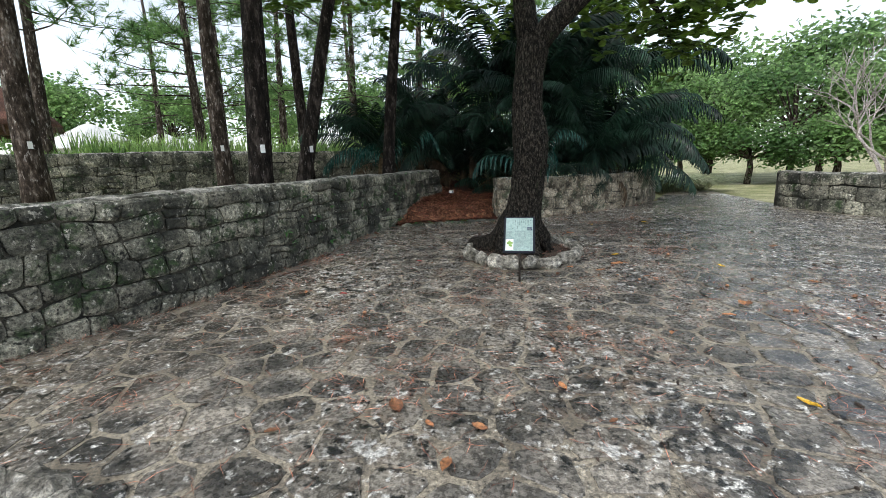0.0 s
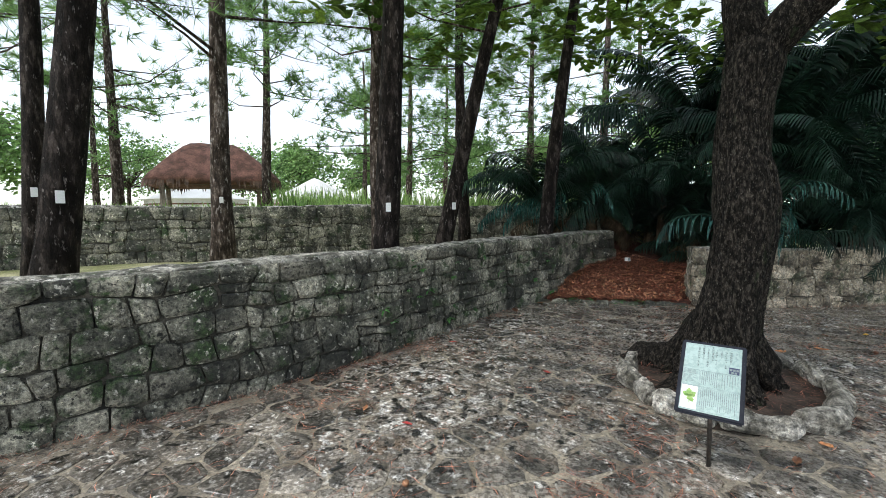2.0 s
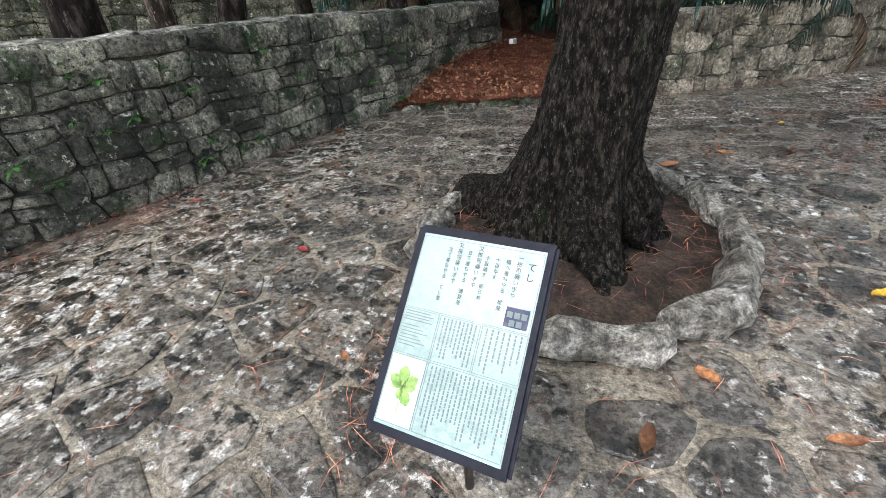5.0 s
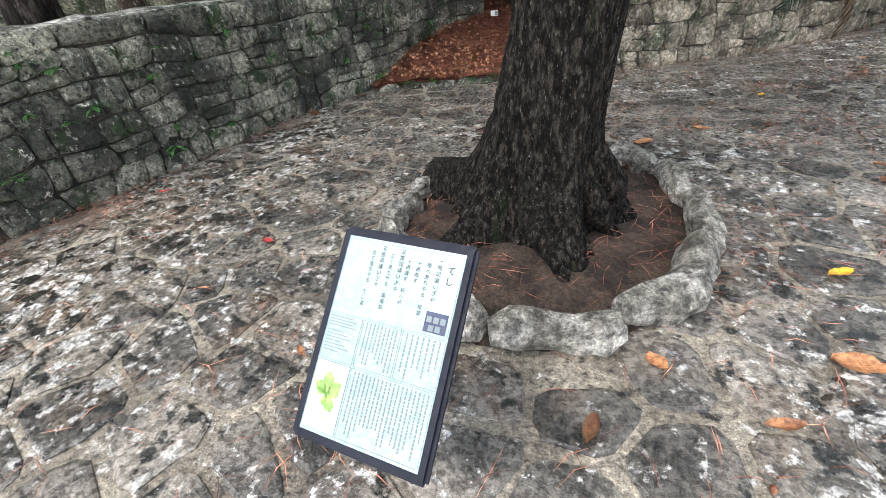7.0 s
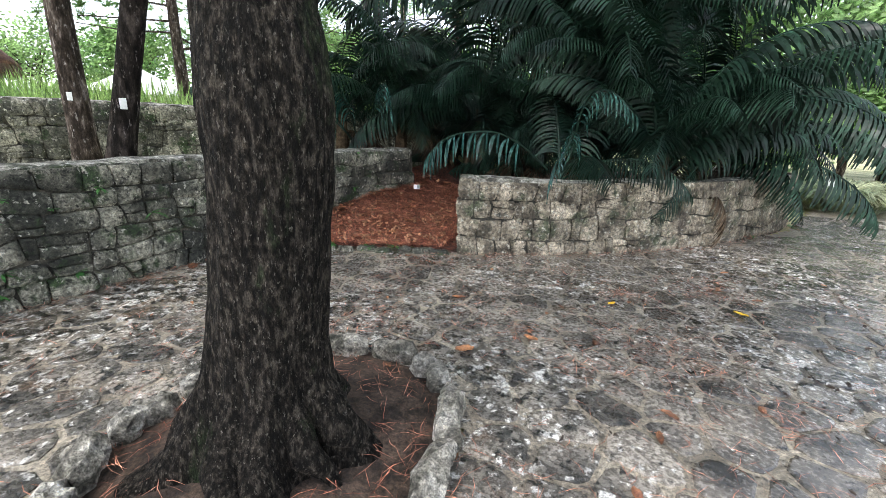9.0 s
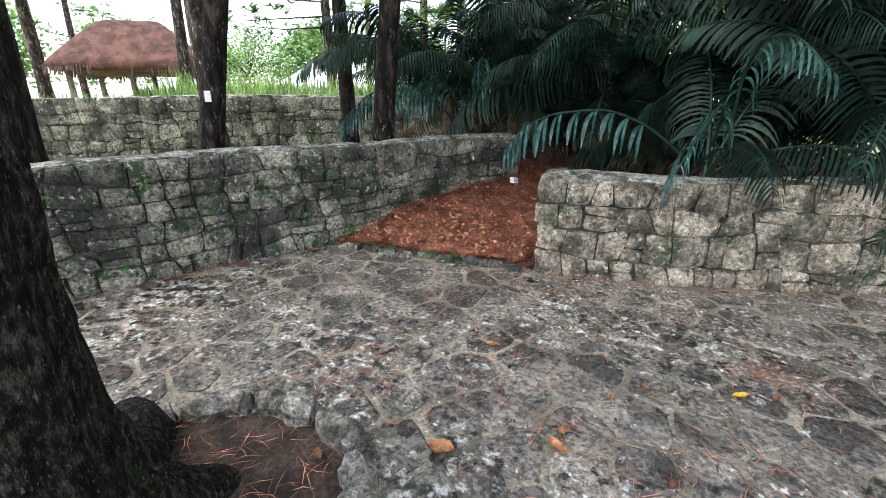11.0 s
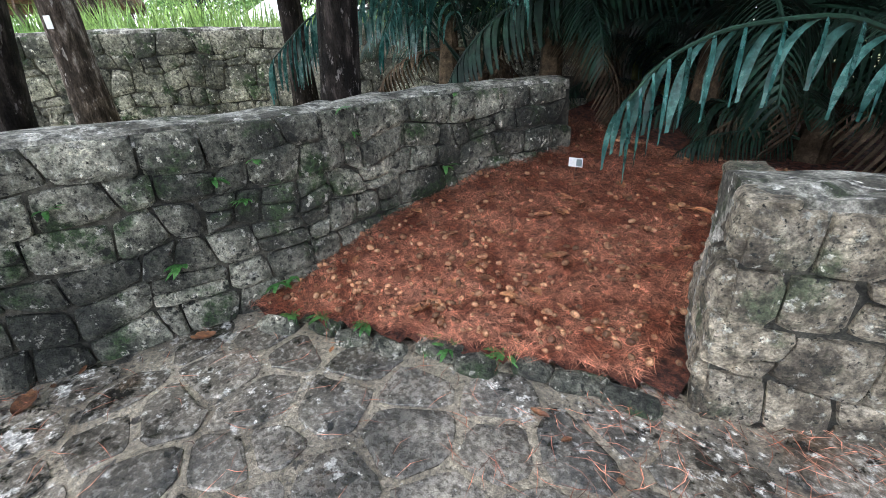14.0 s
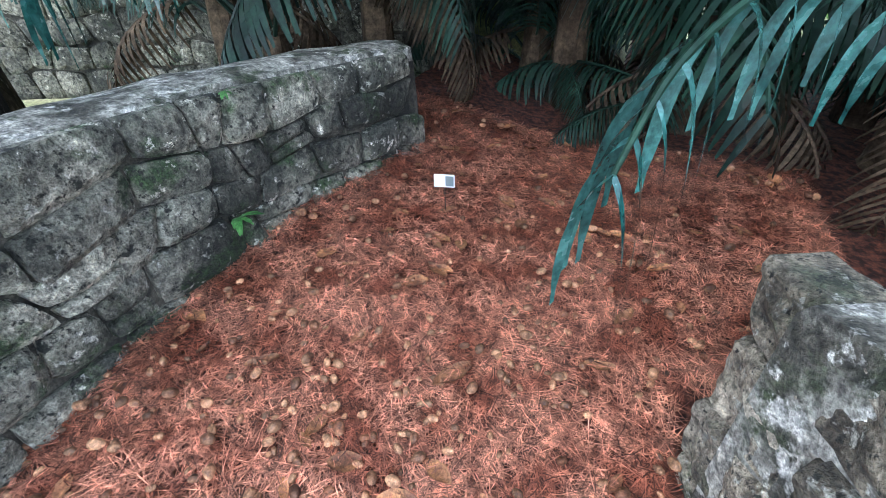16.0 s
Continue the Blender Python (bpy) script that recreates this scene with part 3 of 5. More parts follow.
def broad_leaf(out, base, way, size):
    vs, fs = out
    d = Vector(way).normalized()
    side = d.cross(Vector((rng.uniform(-0.3, 0.3), rng.uniform(-0.3, 0.3), 1))).normalized()
    nrm = side.cross(d)
    o = len(vs)
    b = Vector(base)
    for k, w, u in ((0, 0.02, 0), (0.35, 0.2, 0.03), (0.7, 0.33, 0.02), (0.92, 0.22, -0.04)):
        c = b + d * size * k + nrm * size * u
        vs.extend((c - side * size * w - nrm * size * 0.05, c, c + side * size * w - nrm * size * 0.05))
    vs.append(b + d * size - nrm * size * 0.1)
    for i in range(3):
        a = o + 3 * i
        fs.extend(((a, a + 1, a + 4, a + 3), (a + 1, a + 2, a + 5, a + 4)))
    fs.extend(((o + 9, o + 10, o + 12), (o + 10, o + 11, o + 12)))


crown = ([], [])
for p, r in BOUGHS:
    tip = Vector(p[-1])
    for k in range(10 if p[-1][2] > 4.2 else 17):
        c = tip + Vector((rng.gauss(0, 0.5), rng.gauss(0, 0.5), rng.gauss(0.05, 0.28)))
        for j in range(10):
            a = rng.uniform(0, 6.28)
            broad_leaf(crown, c + Vector((rng.gauss(0, 0.03), rng.gauss(0, 0.03), 0)), (math.cos(a), math.sin(a), rng.uniform(-0.5, 0.5)), rng.uniform(0.13, 0.21))
# unseen high canopy added to shade the palms, thinned over the right-hand paving
for k in range(520):
    a, d = rng.uniform(0, 6.28), 6.0 * math.sqrt(rng.random())
    if d * math.cos(a) > 0.4 and d * math.sin(a) < 2.6 and k % 5:
        continue
    c = Vector((0.2 + d * math.cos(a), 2.2 + d * math.sin(a) * 1.1, 6.3 - 0.03 * d * d + rng.gauss(0, 0.35) + 0.5 * wob((d * math.cos(a), d * math.sin(a), 0), 0.7, 4)))
    for j in range(9):
        a2 = rng.uniform(0, 6.28)
        broad_leaf(crown, c + Vector((rng.gauss(0, 0.12), rng.gauss(0, 0.12), rng.gauss(0, 0.05))), (math.cos(a2), math.sin(a2), rng.uniform(-0.5, 0.3)), rng.uniform(0.2, 0.32))
for k in range(60):
    c = Vector((rng.gauss(2.3, 0.55), rng.gauss(1.3, 0.6), rng.gauss(3.45, 0.22)))
    for j in range(9):
        a2 = rng.uniform(0, 6.28)
        broad_leaf(crown, c, (math.cos(a2), math.sin(a2), rng.uniform(-0.5, 0.4)), rng.uniform(0.15, 0.24))
for k in range(110):
    a, d = rng.uniform(0, 6.28), rng.uniform(0.2, 2.6)
    c = Vector((0.7 + d * math.cos(a), 0.2 + d * math.sin(a), 5.2 - 0.18 * d * d + rng.gauss(0, 0.25)))
    for j in range(9):
        a2 = rng.uniform(0, 6.28)
        broad_leaf(crown, c, (math.cos(a2), math.sin(a2), rng.uniform(-0.5, 0.4)), rng.uniform(0.14, 0.22))
obj("crown", *crown, "leaf", tree)

# kerb stones round the tree
for i, (a0, a1, h) in enumerate([(-118, -88, 0.17), (-85, -52, 0.15), (-49, -12, 0.18), (-9, 18, 0.14), (21, 48, 0.13), (52, 74, 0.12), (78, 100, 0.12), (104, 128, 0.13),
                                 (132, 152, 0.10), (156, 180, 0.10), (184, 204, 0.12), (207, 222, 0.15), (225, 239, 0.15)]):
    path, rad = [], []
    for k in range(7):
        a = radians(a0 + (a1 - a0) * k / 6)
        e = 1.0 + 0.03 * math.sin(i * 2.3 + k)
        path.append((TREE.x + 0.80 * e * math.cos(a), TREE.y + 1.0 * e * math.sin(a), h * 0.42 + 0.012 * math.sin(k + i)))
        rad.append((0.03 + h * 0.32) * (0.75 if k in (0, 6) else 1.0) * (1 + 0.12 * math.sin(i * 5 + k * 1.7)))
    v, f = tube(path, rad, 14, 0.5, i * 1.3)
    c = Vector(path[3]) * 1
    v = [Vector((p[0] - c.x, p[1] - c.y, max(-0.03, p[2] * 1.15))) for p in v]
    ob = obj("kerb_stone", v, f, "kerb", smooth=False)
    ob.location = (c.x, c.y, 0)
    tagged(ob, "rough pale limestone kerb stone round the tree", "stone", "kerb stones round the tree")

# the corner of another stone-edged bed at the start of the walk
for i, (x, y, a) in enumerate([(-2.82, 1.98, 10), (-2.48, 2.04, -5), (-2.18, 1.92, -40), (-2.02, 1.60, -75), (-2.00, 1.23, -95), (-3.18, 1.90, 25)]):
    v, f = tube([(-0.17, 0, 0.03), (-0.12, 0, 0.05), (0, 0, 0.06), (0.11, 0, 0.05), (0.17, 0, 0.03)], [0.05, 0.09, 0.1, 0.09, 0.05], 14, 0.5, i * 3.1)
    ob = obj("kerb_stone", [(p[0], p[1], max(-0.03, p[2])) for p in v], f, "kerb")
    ob.matrix_basis = pose(x, y, 0.0, 0, 0, a)
    tagged(ob, "rough limestone kerb stone of a second planting bed", "stone", "kerb stones of the second bed")
v, f = tube([(-2.7, 1.23, -0.02), (-2.7, 1.23, 0.035)], [0.62, 0.58], 24, 0.08, 4)
tagged(obj("bed_soil", v, f, "litter"), "red-brown soil of the second planting bed", "soil", kind="structure")

# the sign on its post
W, H = 0.345, 0.505
sign = thing("information_sign", (-0.645, 5.735, 0.0), "tilted plant information sign with a black frame on a thin post", "sign")
v, f = tube([(0, 0, -0.05), (0, 0, 0.3), (0.0, 0, 0.54)], [0.013, 0.013, 0.013], 12)
obj("post", v, f, "steel", sign, smooth=True)
tilt = pose(-0.005, 0.01, 0.56, 45, 0, 2.0) @ Matrix.Diagonal((0.95, 0.95, 0.95, 1))


def on_sign(name, mesh, material, parent=None, label=""):
    v, f = mesh
    return obj(name, [tilt @ Vector(p) for p in v], f, material, parent or sign, label)


frame_board = on_sign("frame", box(0, 0, 0, W + 0.022, H + 0.022, 0.026, 0.009), "black", label="rounded black plastic frame")
panel = on_sign("panel", box(0, 0, 0.0105, W - 0.026, H - 0.026, 0.008, 0.001), "panel", label="pale mint printed panel")
Z = 0.0152


def plate(x0, y0, x1, y1, z=Z, t=0.0006):
    return box((x0 + x1) / 2, (y0 + y1) / 2, z, x1 - x0, y1 - y0, t)


def border(x0, y0, x1, y1, w=0.0009):
    return join(plate(x0, y0, x1, y0 + w), plate(x0, y1 - w, x1, y1), plate(x0, y0 + w, x0 + w, y1 - w), plate(x1 - w, y0 + w, x1, y1 - w))


for b in ((-0.157, 0.045, 0.157, 0.232), (-0.157, -0.068, -0.062, 0.042), (-0.058, -0.068, 0.045, 0.042), (0.049, -0.068, 0.157, 0.042), (-0.157, -0.232, -0.062, -0.072), (-0.058, -0.232, 0.157, -0.072)):
    on_sign("rule", border(*b), "print_soft")
on_sign("picture_ground", plate(-0.155, -0.230, -0.064, -0.074), "paper", label="pale lilac picture field")
picture = on_sign("picture", plate(-0.1085, -0.205, -0.1065, -0.150, Z + 0.0008), "print_green", label="painted sprig of green leaves")
for a, L in ((95, 0.05), (40, 0.045), (150, 0.042), (10, 0.035), (-60, 0.045), (-100, 0.03), (175, 0.03)):
    c, s = math.cos(radians(a)), math.sin(radians(a))
    v = [(-0.108 + c * L * k - s * w * L * e, -0.145 + s * L * k + c * w * L * e, Z + 0.0014) for k, w in ((0, 0.06), (0.4, 0.28), (0.75, 0.3), (1.0, 0.03)) for e in (-1, 1)]
    on_sign("painted_leaf", (v, [(2 * i, 2 * i + 1, 2 * i + 3, 2 * i + 2) for i in range(3)]), "print_green", picture)
on_sign("code_block", join(plate(0.095, 0.052, 0.150, 0.098, Z + 0.0004)), "navy", label="dark blue block of pale squares")
squares = join(*[plate(0.099 + 0.017 * i + (0.008 if j else 0), 0.074 - 0.019 * j, 0.112 + 0.017 * i + (0.008 if j else 0), 0.088 - 0.019 * j, Z + 0.001) for j in (0, 1) for i in range(3 - j)])
on_sign("code_square", squares, "print_soft")


def column(text, x, y, size):
    """A line of upright writing, letter below letter, from the top down."""
    for i, ch in enumerate(text):
        if ch == " ":
            continue
        cu = bpy.data.curves.new("letter", "FONT")
        cu.body, cu.size, cu.align_x, cu.align_y = ch, size, "CENTER", "CENTER"
        cu.materials.append(M["print"])
        ob = new("letter", cu)
        ob.parent = sign
        ob.matrix_basis = tilt @ pose(x, y - i * size * 1.12, Z + 0.0012)


column("てし", 0.132, 0.196, 0.022)
for i, (text, y, size) in enumerate([("一按司襲いぎや", 0.214, 0.0135), ("植へ差ちやる 松並", 0.200, 0.0125), ("十百年す", 0.200, 0.0125), ("十百歳す 祈らめ", 0.200, 0.0125), ("又按司襲いぎや", 0.220, 0.0135),
                                     ("立て差ちやる 蒲葵並", 0.206, 0.0125), ("又按司襲いぎや", 0.220, 0.0135), ("立て差ちやる てし並", 0.206, 0.0125)]):
    column(text, 0.102 - i * 0.0265 + (0.006 if i > 3 else 0), y, size)
bars = []
for k in range(4):
    bars.append(plate(-0.152, 0.034 - k * 0.007, -0.085 + 0.01 * (k % 2), 0.0365 - k * 0.007))
for k in range(7):
    bars.append(plate(-0.152, 0.0 - k * 0.008, -0.105 + 0.012 * (k % 3), 0.002 - k * 0.008))
for x0, x1, y0, y1, n in ((-0.052, 0.039, -0.064, 0.038, 9), (0.055, 0.151, -0.064, 0.038, 7), (-0.052, 0.151, -0.226, -0.078, 19)):
    for k in range(n):
        x = x1 - (x1 - x0) * (k + 0.5) / n
        y = y1
        end = y0 + (y1 - y0) * rng.uniform(0.0, 0.45)
        while y > end:
            q = rng.uniform(0.003, 0.010)
            bars.append(plate(x - 0.0018, max(y - q, y0), x + 0.0018, y))
            y -= q + rng.uniform(0.0012, 0.003)
on_sign("small_print", join(*bars), "print_soft", label="columns of small dark print")

# the small tag in the litter
tag = thing("plant_tag", (-2.86, 12.40, mound(-2.86, 12.40)), "small white plant tag on a wire stake", "sign", turn=12)
v, f = tube([(0, 0, -0.05), (0, 0, 0.2)], [0.003, 0.003], 6)
obj("stake", v, f, "steel", tag)
v, f = box(0, -0.006, 0.23, 0.115, 0.006, 0.075, 0.002)
obj("card", v, f, "paper", tag)
v, f = box(0.03, -0.0105, 0.23, 0.045, 0.002, 0.058)
obj("printed_square", v, f, "print_soft", tag, "grey printed square")


placard = thing("plant_label", (4.25, 18.3, -0.06), "small white plant label on a dark stake beside the pampas grass", "sign", turn=-12)
v, f = tube([(0, 0, -0.05), (0, 0, 0.62)], [0.012, 0.012], 8)
obj("stake", v, f, "steel", placard)
v, f = box(0, -0.02, 0.72, 0.24, 0.012, 0.2, 0.003)
obj("card", v, f, "paper", placard)

# ---- pines ----
def pine(x, y, z, height, r, lean, label, seed, crown_from, tufts, tagged_at=None, far=False, bend=0.0):
    g = random.Random(seed)
    t = thing("pine_tree", (x, y, z), label, "tree", "pines")
    n = 12
    pts = []
    for i in range(n + 1):
        k = i / n
        pts.append((lean[0] * k * height + bend * math.sin(3 * k) + 0.06 * math.sin(5 * k + seed), lean[1] * k * height + 0.06 * math.cos(4 * k + seed), -0.1 + (height + 0.1) * k))
    rad = [r * (1.25 if i == 0 else 1.0) * (1 - 0.72 * i / n) for i in range(n + 1)]
    v, f = tube(pts, rad, 8 if far else 16, 0.13, seed)
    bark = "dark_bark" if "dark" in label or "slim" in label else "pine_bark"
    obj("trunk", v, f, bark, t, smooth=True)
    limbs, needles = [], ([], [])
    for b in range(tufts):
        k = g.uniform(crown_from, 1.0)
        i = min(n - 1, int(k * n))
        p0 = Vector(pts[i]).lerp(Vector(pts[i + 1]), k * n - i)
        a = g.uniform(0, 6.28)
        reach = height * g.uniform(0.16, 0.42) * (1.15 - 0.65 * k)
        d = Vector((math.cos(a), math.sin(a), g.uniform(-0.05, 0.35)))
        p1 = p0 + d * reach * 0.5 + Vector((0, 0, -0.04 * reach))
        p2 = p0 + d * reach + Vector((g.gauss(0, 0.2), g.gauss(0, 0.2), g.gauss(0.0, 0.12) * reach))
        rr = r * 0.2 * (1.2 - k)
        limbs.append(tube([p0, p1, p2], [rr, rr * 0.6, rr * 0.2], 5, 0, 0, False))
        m = 6 if far else 8
        for s in range(m):
            c = p1.lerp(p2, s / (m - 1) * 1.1) + Vector((g.gauss(0, 0.09), g.gauss(0, 0.09), g.gauss(0.03, 0.06))) * reach
            for q in range(2):
                e = c + Vector((g.gauss(0, 0.16), g.gauss(0, 0.16), g.gauss(0.02, 0.1)))
                w = Vector((g.gauss(0, 1), g.gauss(0, 1), g.gauss(0.5, 0.5))).normalized()
                for s2 in range(16 if far else 22):
                    u = (w + Vector((g.gauss(0, 0.75), g.gauss(0, 0.75), g.gauss(0, 0.6)))).normalized()
                    L = g.uniform(0.18, 0.34) * (1.6 if far else 1.0)
                    side = u.cross(Vector((g.gauss(0, 1), g.gauss(0, 1), g.gauss(0, 1)))).normalized() * (0.017 if far else 0.008)
                    o = len(needles[0])
                    needles[0].extend((e - side, e + side, e + u * L))
                    needles[1].append((o, o + 1, o + 2))
    if limbs:
        v, f = join(*limbs)
        obj("branchwork", v, f, "pine_bark", t)
        obj("needle_mass", *needles, "needle", t)
    if tagged_at:
        dx, dy, dz = tagged_at
        k = dz / height
        i = int(k * n)
        c = Vector(pts[i]).lerp(Vector(pts[i + 1]), k * n - i)
        a = math.atan2(dy, dx)
        rr = r * (1 - 0.72 * k) * 1.03 + 0.012
        v, f = box(0, 0, 0, 0.006, 0.075, 0.13, 0.002)
        mm = Matrix.Translation(c + Vector((math.cos(a) * rr, math.sin(a) * rr, 0))) @ pose(0, 0, 0, 0, 0, math.degrees(a))
        obj("tag", [mm @ Vector(p) for p in v], f, "paper", t, "small white numbered tag")
    return t


LOW = 0.5
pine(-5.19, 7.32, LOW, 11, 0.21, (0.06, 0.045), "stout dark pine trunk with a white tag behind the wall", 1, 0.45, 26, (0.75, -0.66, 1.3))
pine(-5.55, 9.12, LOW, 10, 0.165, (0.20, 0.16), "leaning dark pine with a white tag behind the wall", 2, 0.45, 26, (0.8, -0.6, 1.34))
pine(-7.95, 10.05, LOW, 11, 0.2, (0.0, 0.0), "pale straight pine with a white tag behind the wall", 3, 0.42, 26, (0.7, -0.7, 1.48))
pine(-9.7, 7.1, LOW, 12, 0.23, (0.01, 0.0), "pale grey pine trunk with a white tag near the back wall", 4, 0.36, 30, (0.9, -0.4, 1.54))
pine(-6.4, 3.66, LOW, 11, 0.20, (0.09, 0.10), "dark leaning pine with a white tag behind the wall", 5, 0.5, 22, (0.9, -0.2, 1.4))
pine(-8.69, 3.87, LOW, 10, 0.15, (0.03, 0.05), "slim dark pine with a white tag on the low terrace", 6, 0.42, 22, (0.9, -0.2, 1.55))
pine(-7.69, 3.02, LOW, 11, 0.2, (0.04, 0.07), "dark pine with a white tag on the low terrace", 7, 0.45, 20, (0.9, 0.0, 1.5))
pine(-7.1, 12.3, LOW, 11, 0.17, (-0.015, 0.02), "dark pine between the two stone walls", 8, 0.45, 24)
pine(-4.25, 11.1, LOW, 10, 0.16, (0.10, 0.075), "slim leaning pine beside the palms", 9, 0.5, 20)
for i, (x, y, h, r, c) in enumerate([(-13.5, 15.5, 9, 0.2, 0.2), (-11.5, 18.0, 9, 0.18, 0.25), (-15.5, 11.5, 10, 0.2, 0.4), (-16.5, 20.5, 10, 0.2, 0.2), (-9.0, 20.0, 10, 0.18, 0.2), (-20.0, 8.0, 11, 0.22, 0.3),
                                     (-18.5, 4.0, 12, 0.22, 0.35), (-16.0, 1.0, 12, 0.22, 0.4), (-6.0, 20.5, 11, 0.2, 0.2), (-24.0, 24.0, 11, 0.2, 0.2), (-19.0, 27.0, 12, 0.2, 0.15), (-12.5, 27.5, 12, 0.2, 0.15),
                                     (-6.0, 27.0, 12, 0.2, 0.15), (-31.0, 10.0, 11, 0.2, 0.2), (-27.5, 4.0, 11, 0.2, 0.2), (-1.0, 24.0, 12, 0.2, 0.25)]):
    pine(x, y, 1.6, h, r, (0.02 * math.sin(i * 2), 0.02), "airy light green pine in the field behind the wall", 20 + i, c, 34, far=True, bend=0.15 * math.sin(i))


# ---- palms ----
def frond(seed, length, rise, fall, leaflets, long_leaf):
    """A feather leaf along +x from the origin: a bending rib and hanging leaflets. Returns rib and blades."""
    g = random.Random(seed)
    pts, a, p = [], rise, Vector((0, 0, 0))
    n = 18
    for i in range(n + 1):
        pts.append(p.copy())
        p = p + Vector((math.cos(a), 0, math.sin(a))) * length / n
        a -= fall / n * (0.4 + 1.2 * i / n)
    rib = tube(pts, [0.022 * (1 - 0.85 * i / n) + 0.003 for i in range(n + 1)], 5, 0, 0, False)
    out = ([], [])
    for i in range(leaflets):
        k = 0.16 + 0.84 * i / (leaflets - 1)
        j = min(n - 1, int(k * n))
        c = pts[j].lerp(pts[j + 1], k * n - j)
        d = (pts[j + 1] - pts[j]).normalized()
        L = long_leaf * (0.55 + 0.9 * math.sin(math.pi * min(1, k * 0.85 + 0.12))) * 0.72 * g.uniform(0.9, 1.1)
        for s in (-1, 1):
            way = Vector((0, s, 0)) * 0.85 + d * (0.35 + 0.5 * k) + Vector((0, 0, 0.18 + g.uniform(-0.1, 0.1)))
            strand(out, c, way, L * (0.8 if k > 0.95 else 1), 0.038 * g.uniform(0.8, 1.15), g.uniform(1.5, 2.3), 5, 0.35, face=d + Vector((0, 0, 0.15)))
    return rib, out


FROND = []
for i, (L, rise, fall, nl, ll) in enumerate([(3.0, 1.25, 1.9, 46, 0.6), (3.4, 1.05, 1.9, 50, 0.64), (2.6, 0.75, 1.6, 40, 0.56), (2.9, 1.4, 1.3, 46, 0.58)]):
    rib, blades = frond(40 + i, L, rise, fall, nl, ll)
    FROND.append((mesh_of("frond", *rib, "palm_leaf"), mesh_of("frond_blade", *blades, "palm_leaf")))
DEAD = frond(50, 2.2, 0.6, 2.6, 26, 0.5)
DEAD = (mesh_of("dry_frond", *DEAD[0], "palm_dead"), mesh_of("dry_leaflets", *DEAD[1], "palm_dead"))


def add_frond(palm, kind, m):
    rib_me, leaf_me = FROND[kind] if kind >= 0 else DEAD
    a = new("frond" if kind >= 0 else "dry_frond", rib_me)
    a.parent, a.matrix_basis = palm, m
    b = new("frond_blade", leaf_me)
    b.parent = a


def palm(x, y, count, seed, stem=0.8, scale=1.0, high=0.0):
    g = random.Random(seed)
    z = mound(x, y)
    t = thing("palm", (x, y, z), "bushy dark green feather palm with drooping leaflets", "palm", "palm thicket")
    v, f = tube([(0, 0, -0.1), (0.02, 0, stem * 0.5), (0, 0.03, stem + 0.2)], [0.16, 0.13, 0.09], 10, 0.25, seed)
    obj("stem", v, f, "palm_dead", t)
    for i in range(count):
        a = 360 * (i * 0.382 + g.uniform(-0.03, 0.03))
        up = g.uniform(-32, 22) + high
        s = scale * g.uniform(0.8, 1.15)
        add_frond(t, g.randrange(4), Matrix.Translation((0, 0, stem + g.uniform(-0.5, 0.25))) @ pose(0, 0, 0, 0, 0, a) @ pose(0, 0, 0, g.uniform(-25, 25), -up, 0) @ Matrix.Diagonal((s, s, s, 1)))
    for i in range(4):
        add_frond(t, -1, Matrix.Translation((0, 0, stem * 0.8)) @ pose(0, 0, 0, g.uniform(-30, 30), 35, g.uniform(0, 360)) @ Matrix.Diagonal((0.8, 0.8, 0.8, 1)))
    return t


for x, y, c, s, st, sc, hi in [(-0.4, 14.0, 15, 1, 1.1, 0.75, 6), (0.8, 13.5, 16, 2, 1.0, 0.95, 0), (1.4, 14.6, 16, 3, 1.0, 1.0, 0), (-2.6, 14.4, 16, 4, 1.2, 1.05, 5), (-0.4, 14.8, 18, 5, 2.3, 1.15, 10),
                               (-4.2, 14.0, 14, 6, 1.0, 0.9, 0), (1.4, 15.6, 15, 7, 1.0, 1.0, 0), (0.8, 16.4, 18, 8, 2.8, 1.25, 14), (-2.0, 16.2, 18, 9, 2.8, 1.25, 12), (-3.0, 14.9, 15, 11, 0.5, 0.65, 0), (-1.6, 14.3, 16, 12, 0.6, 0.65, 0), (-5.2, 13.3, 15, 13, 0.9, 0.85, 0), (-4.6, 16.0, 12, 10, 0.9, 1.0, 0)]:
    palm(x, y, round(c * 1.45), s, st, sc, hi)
# the long fronds that hang over the litter
near = thing("palm", (-0.55, 12.75, mound(-0.55, 12.75)), "palm with long glossy fronds hanging over the litter", "palm", "palm thicket")
v, f = tube([(0, 0, -0.1), (0, 0, 0.6)], [0.14, 0.1], 10, 0.25, 3)
obj("stem", v, f, "palm_dead", near)
for kind, a, up, roll, s in ((2, 300, -5, 0, 0.75), (0, 120, 5, 0, 0.9), (2, 335, -8, 0, 0.8), (1, 60, 8, 0, 0.9)):
    add_frond(near, kind, Matrix.Translation((0, 0, 0.6)) @ pose(0, 0, 0, 0, 0, a) @ pose(0, 0, 0, roll, -up, 0) @ Matrix.Diagonal((s, s, s, 1)))


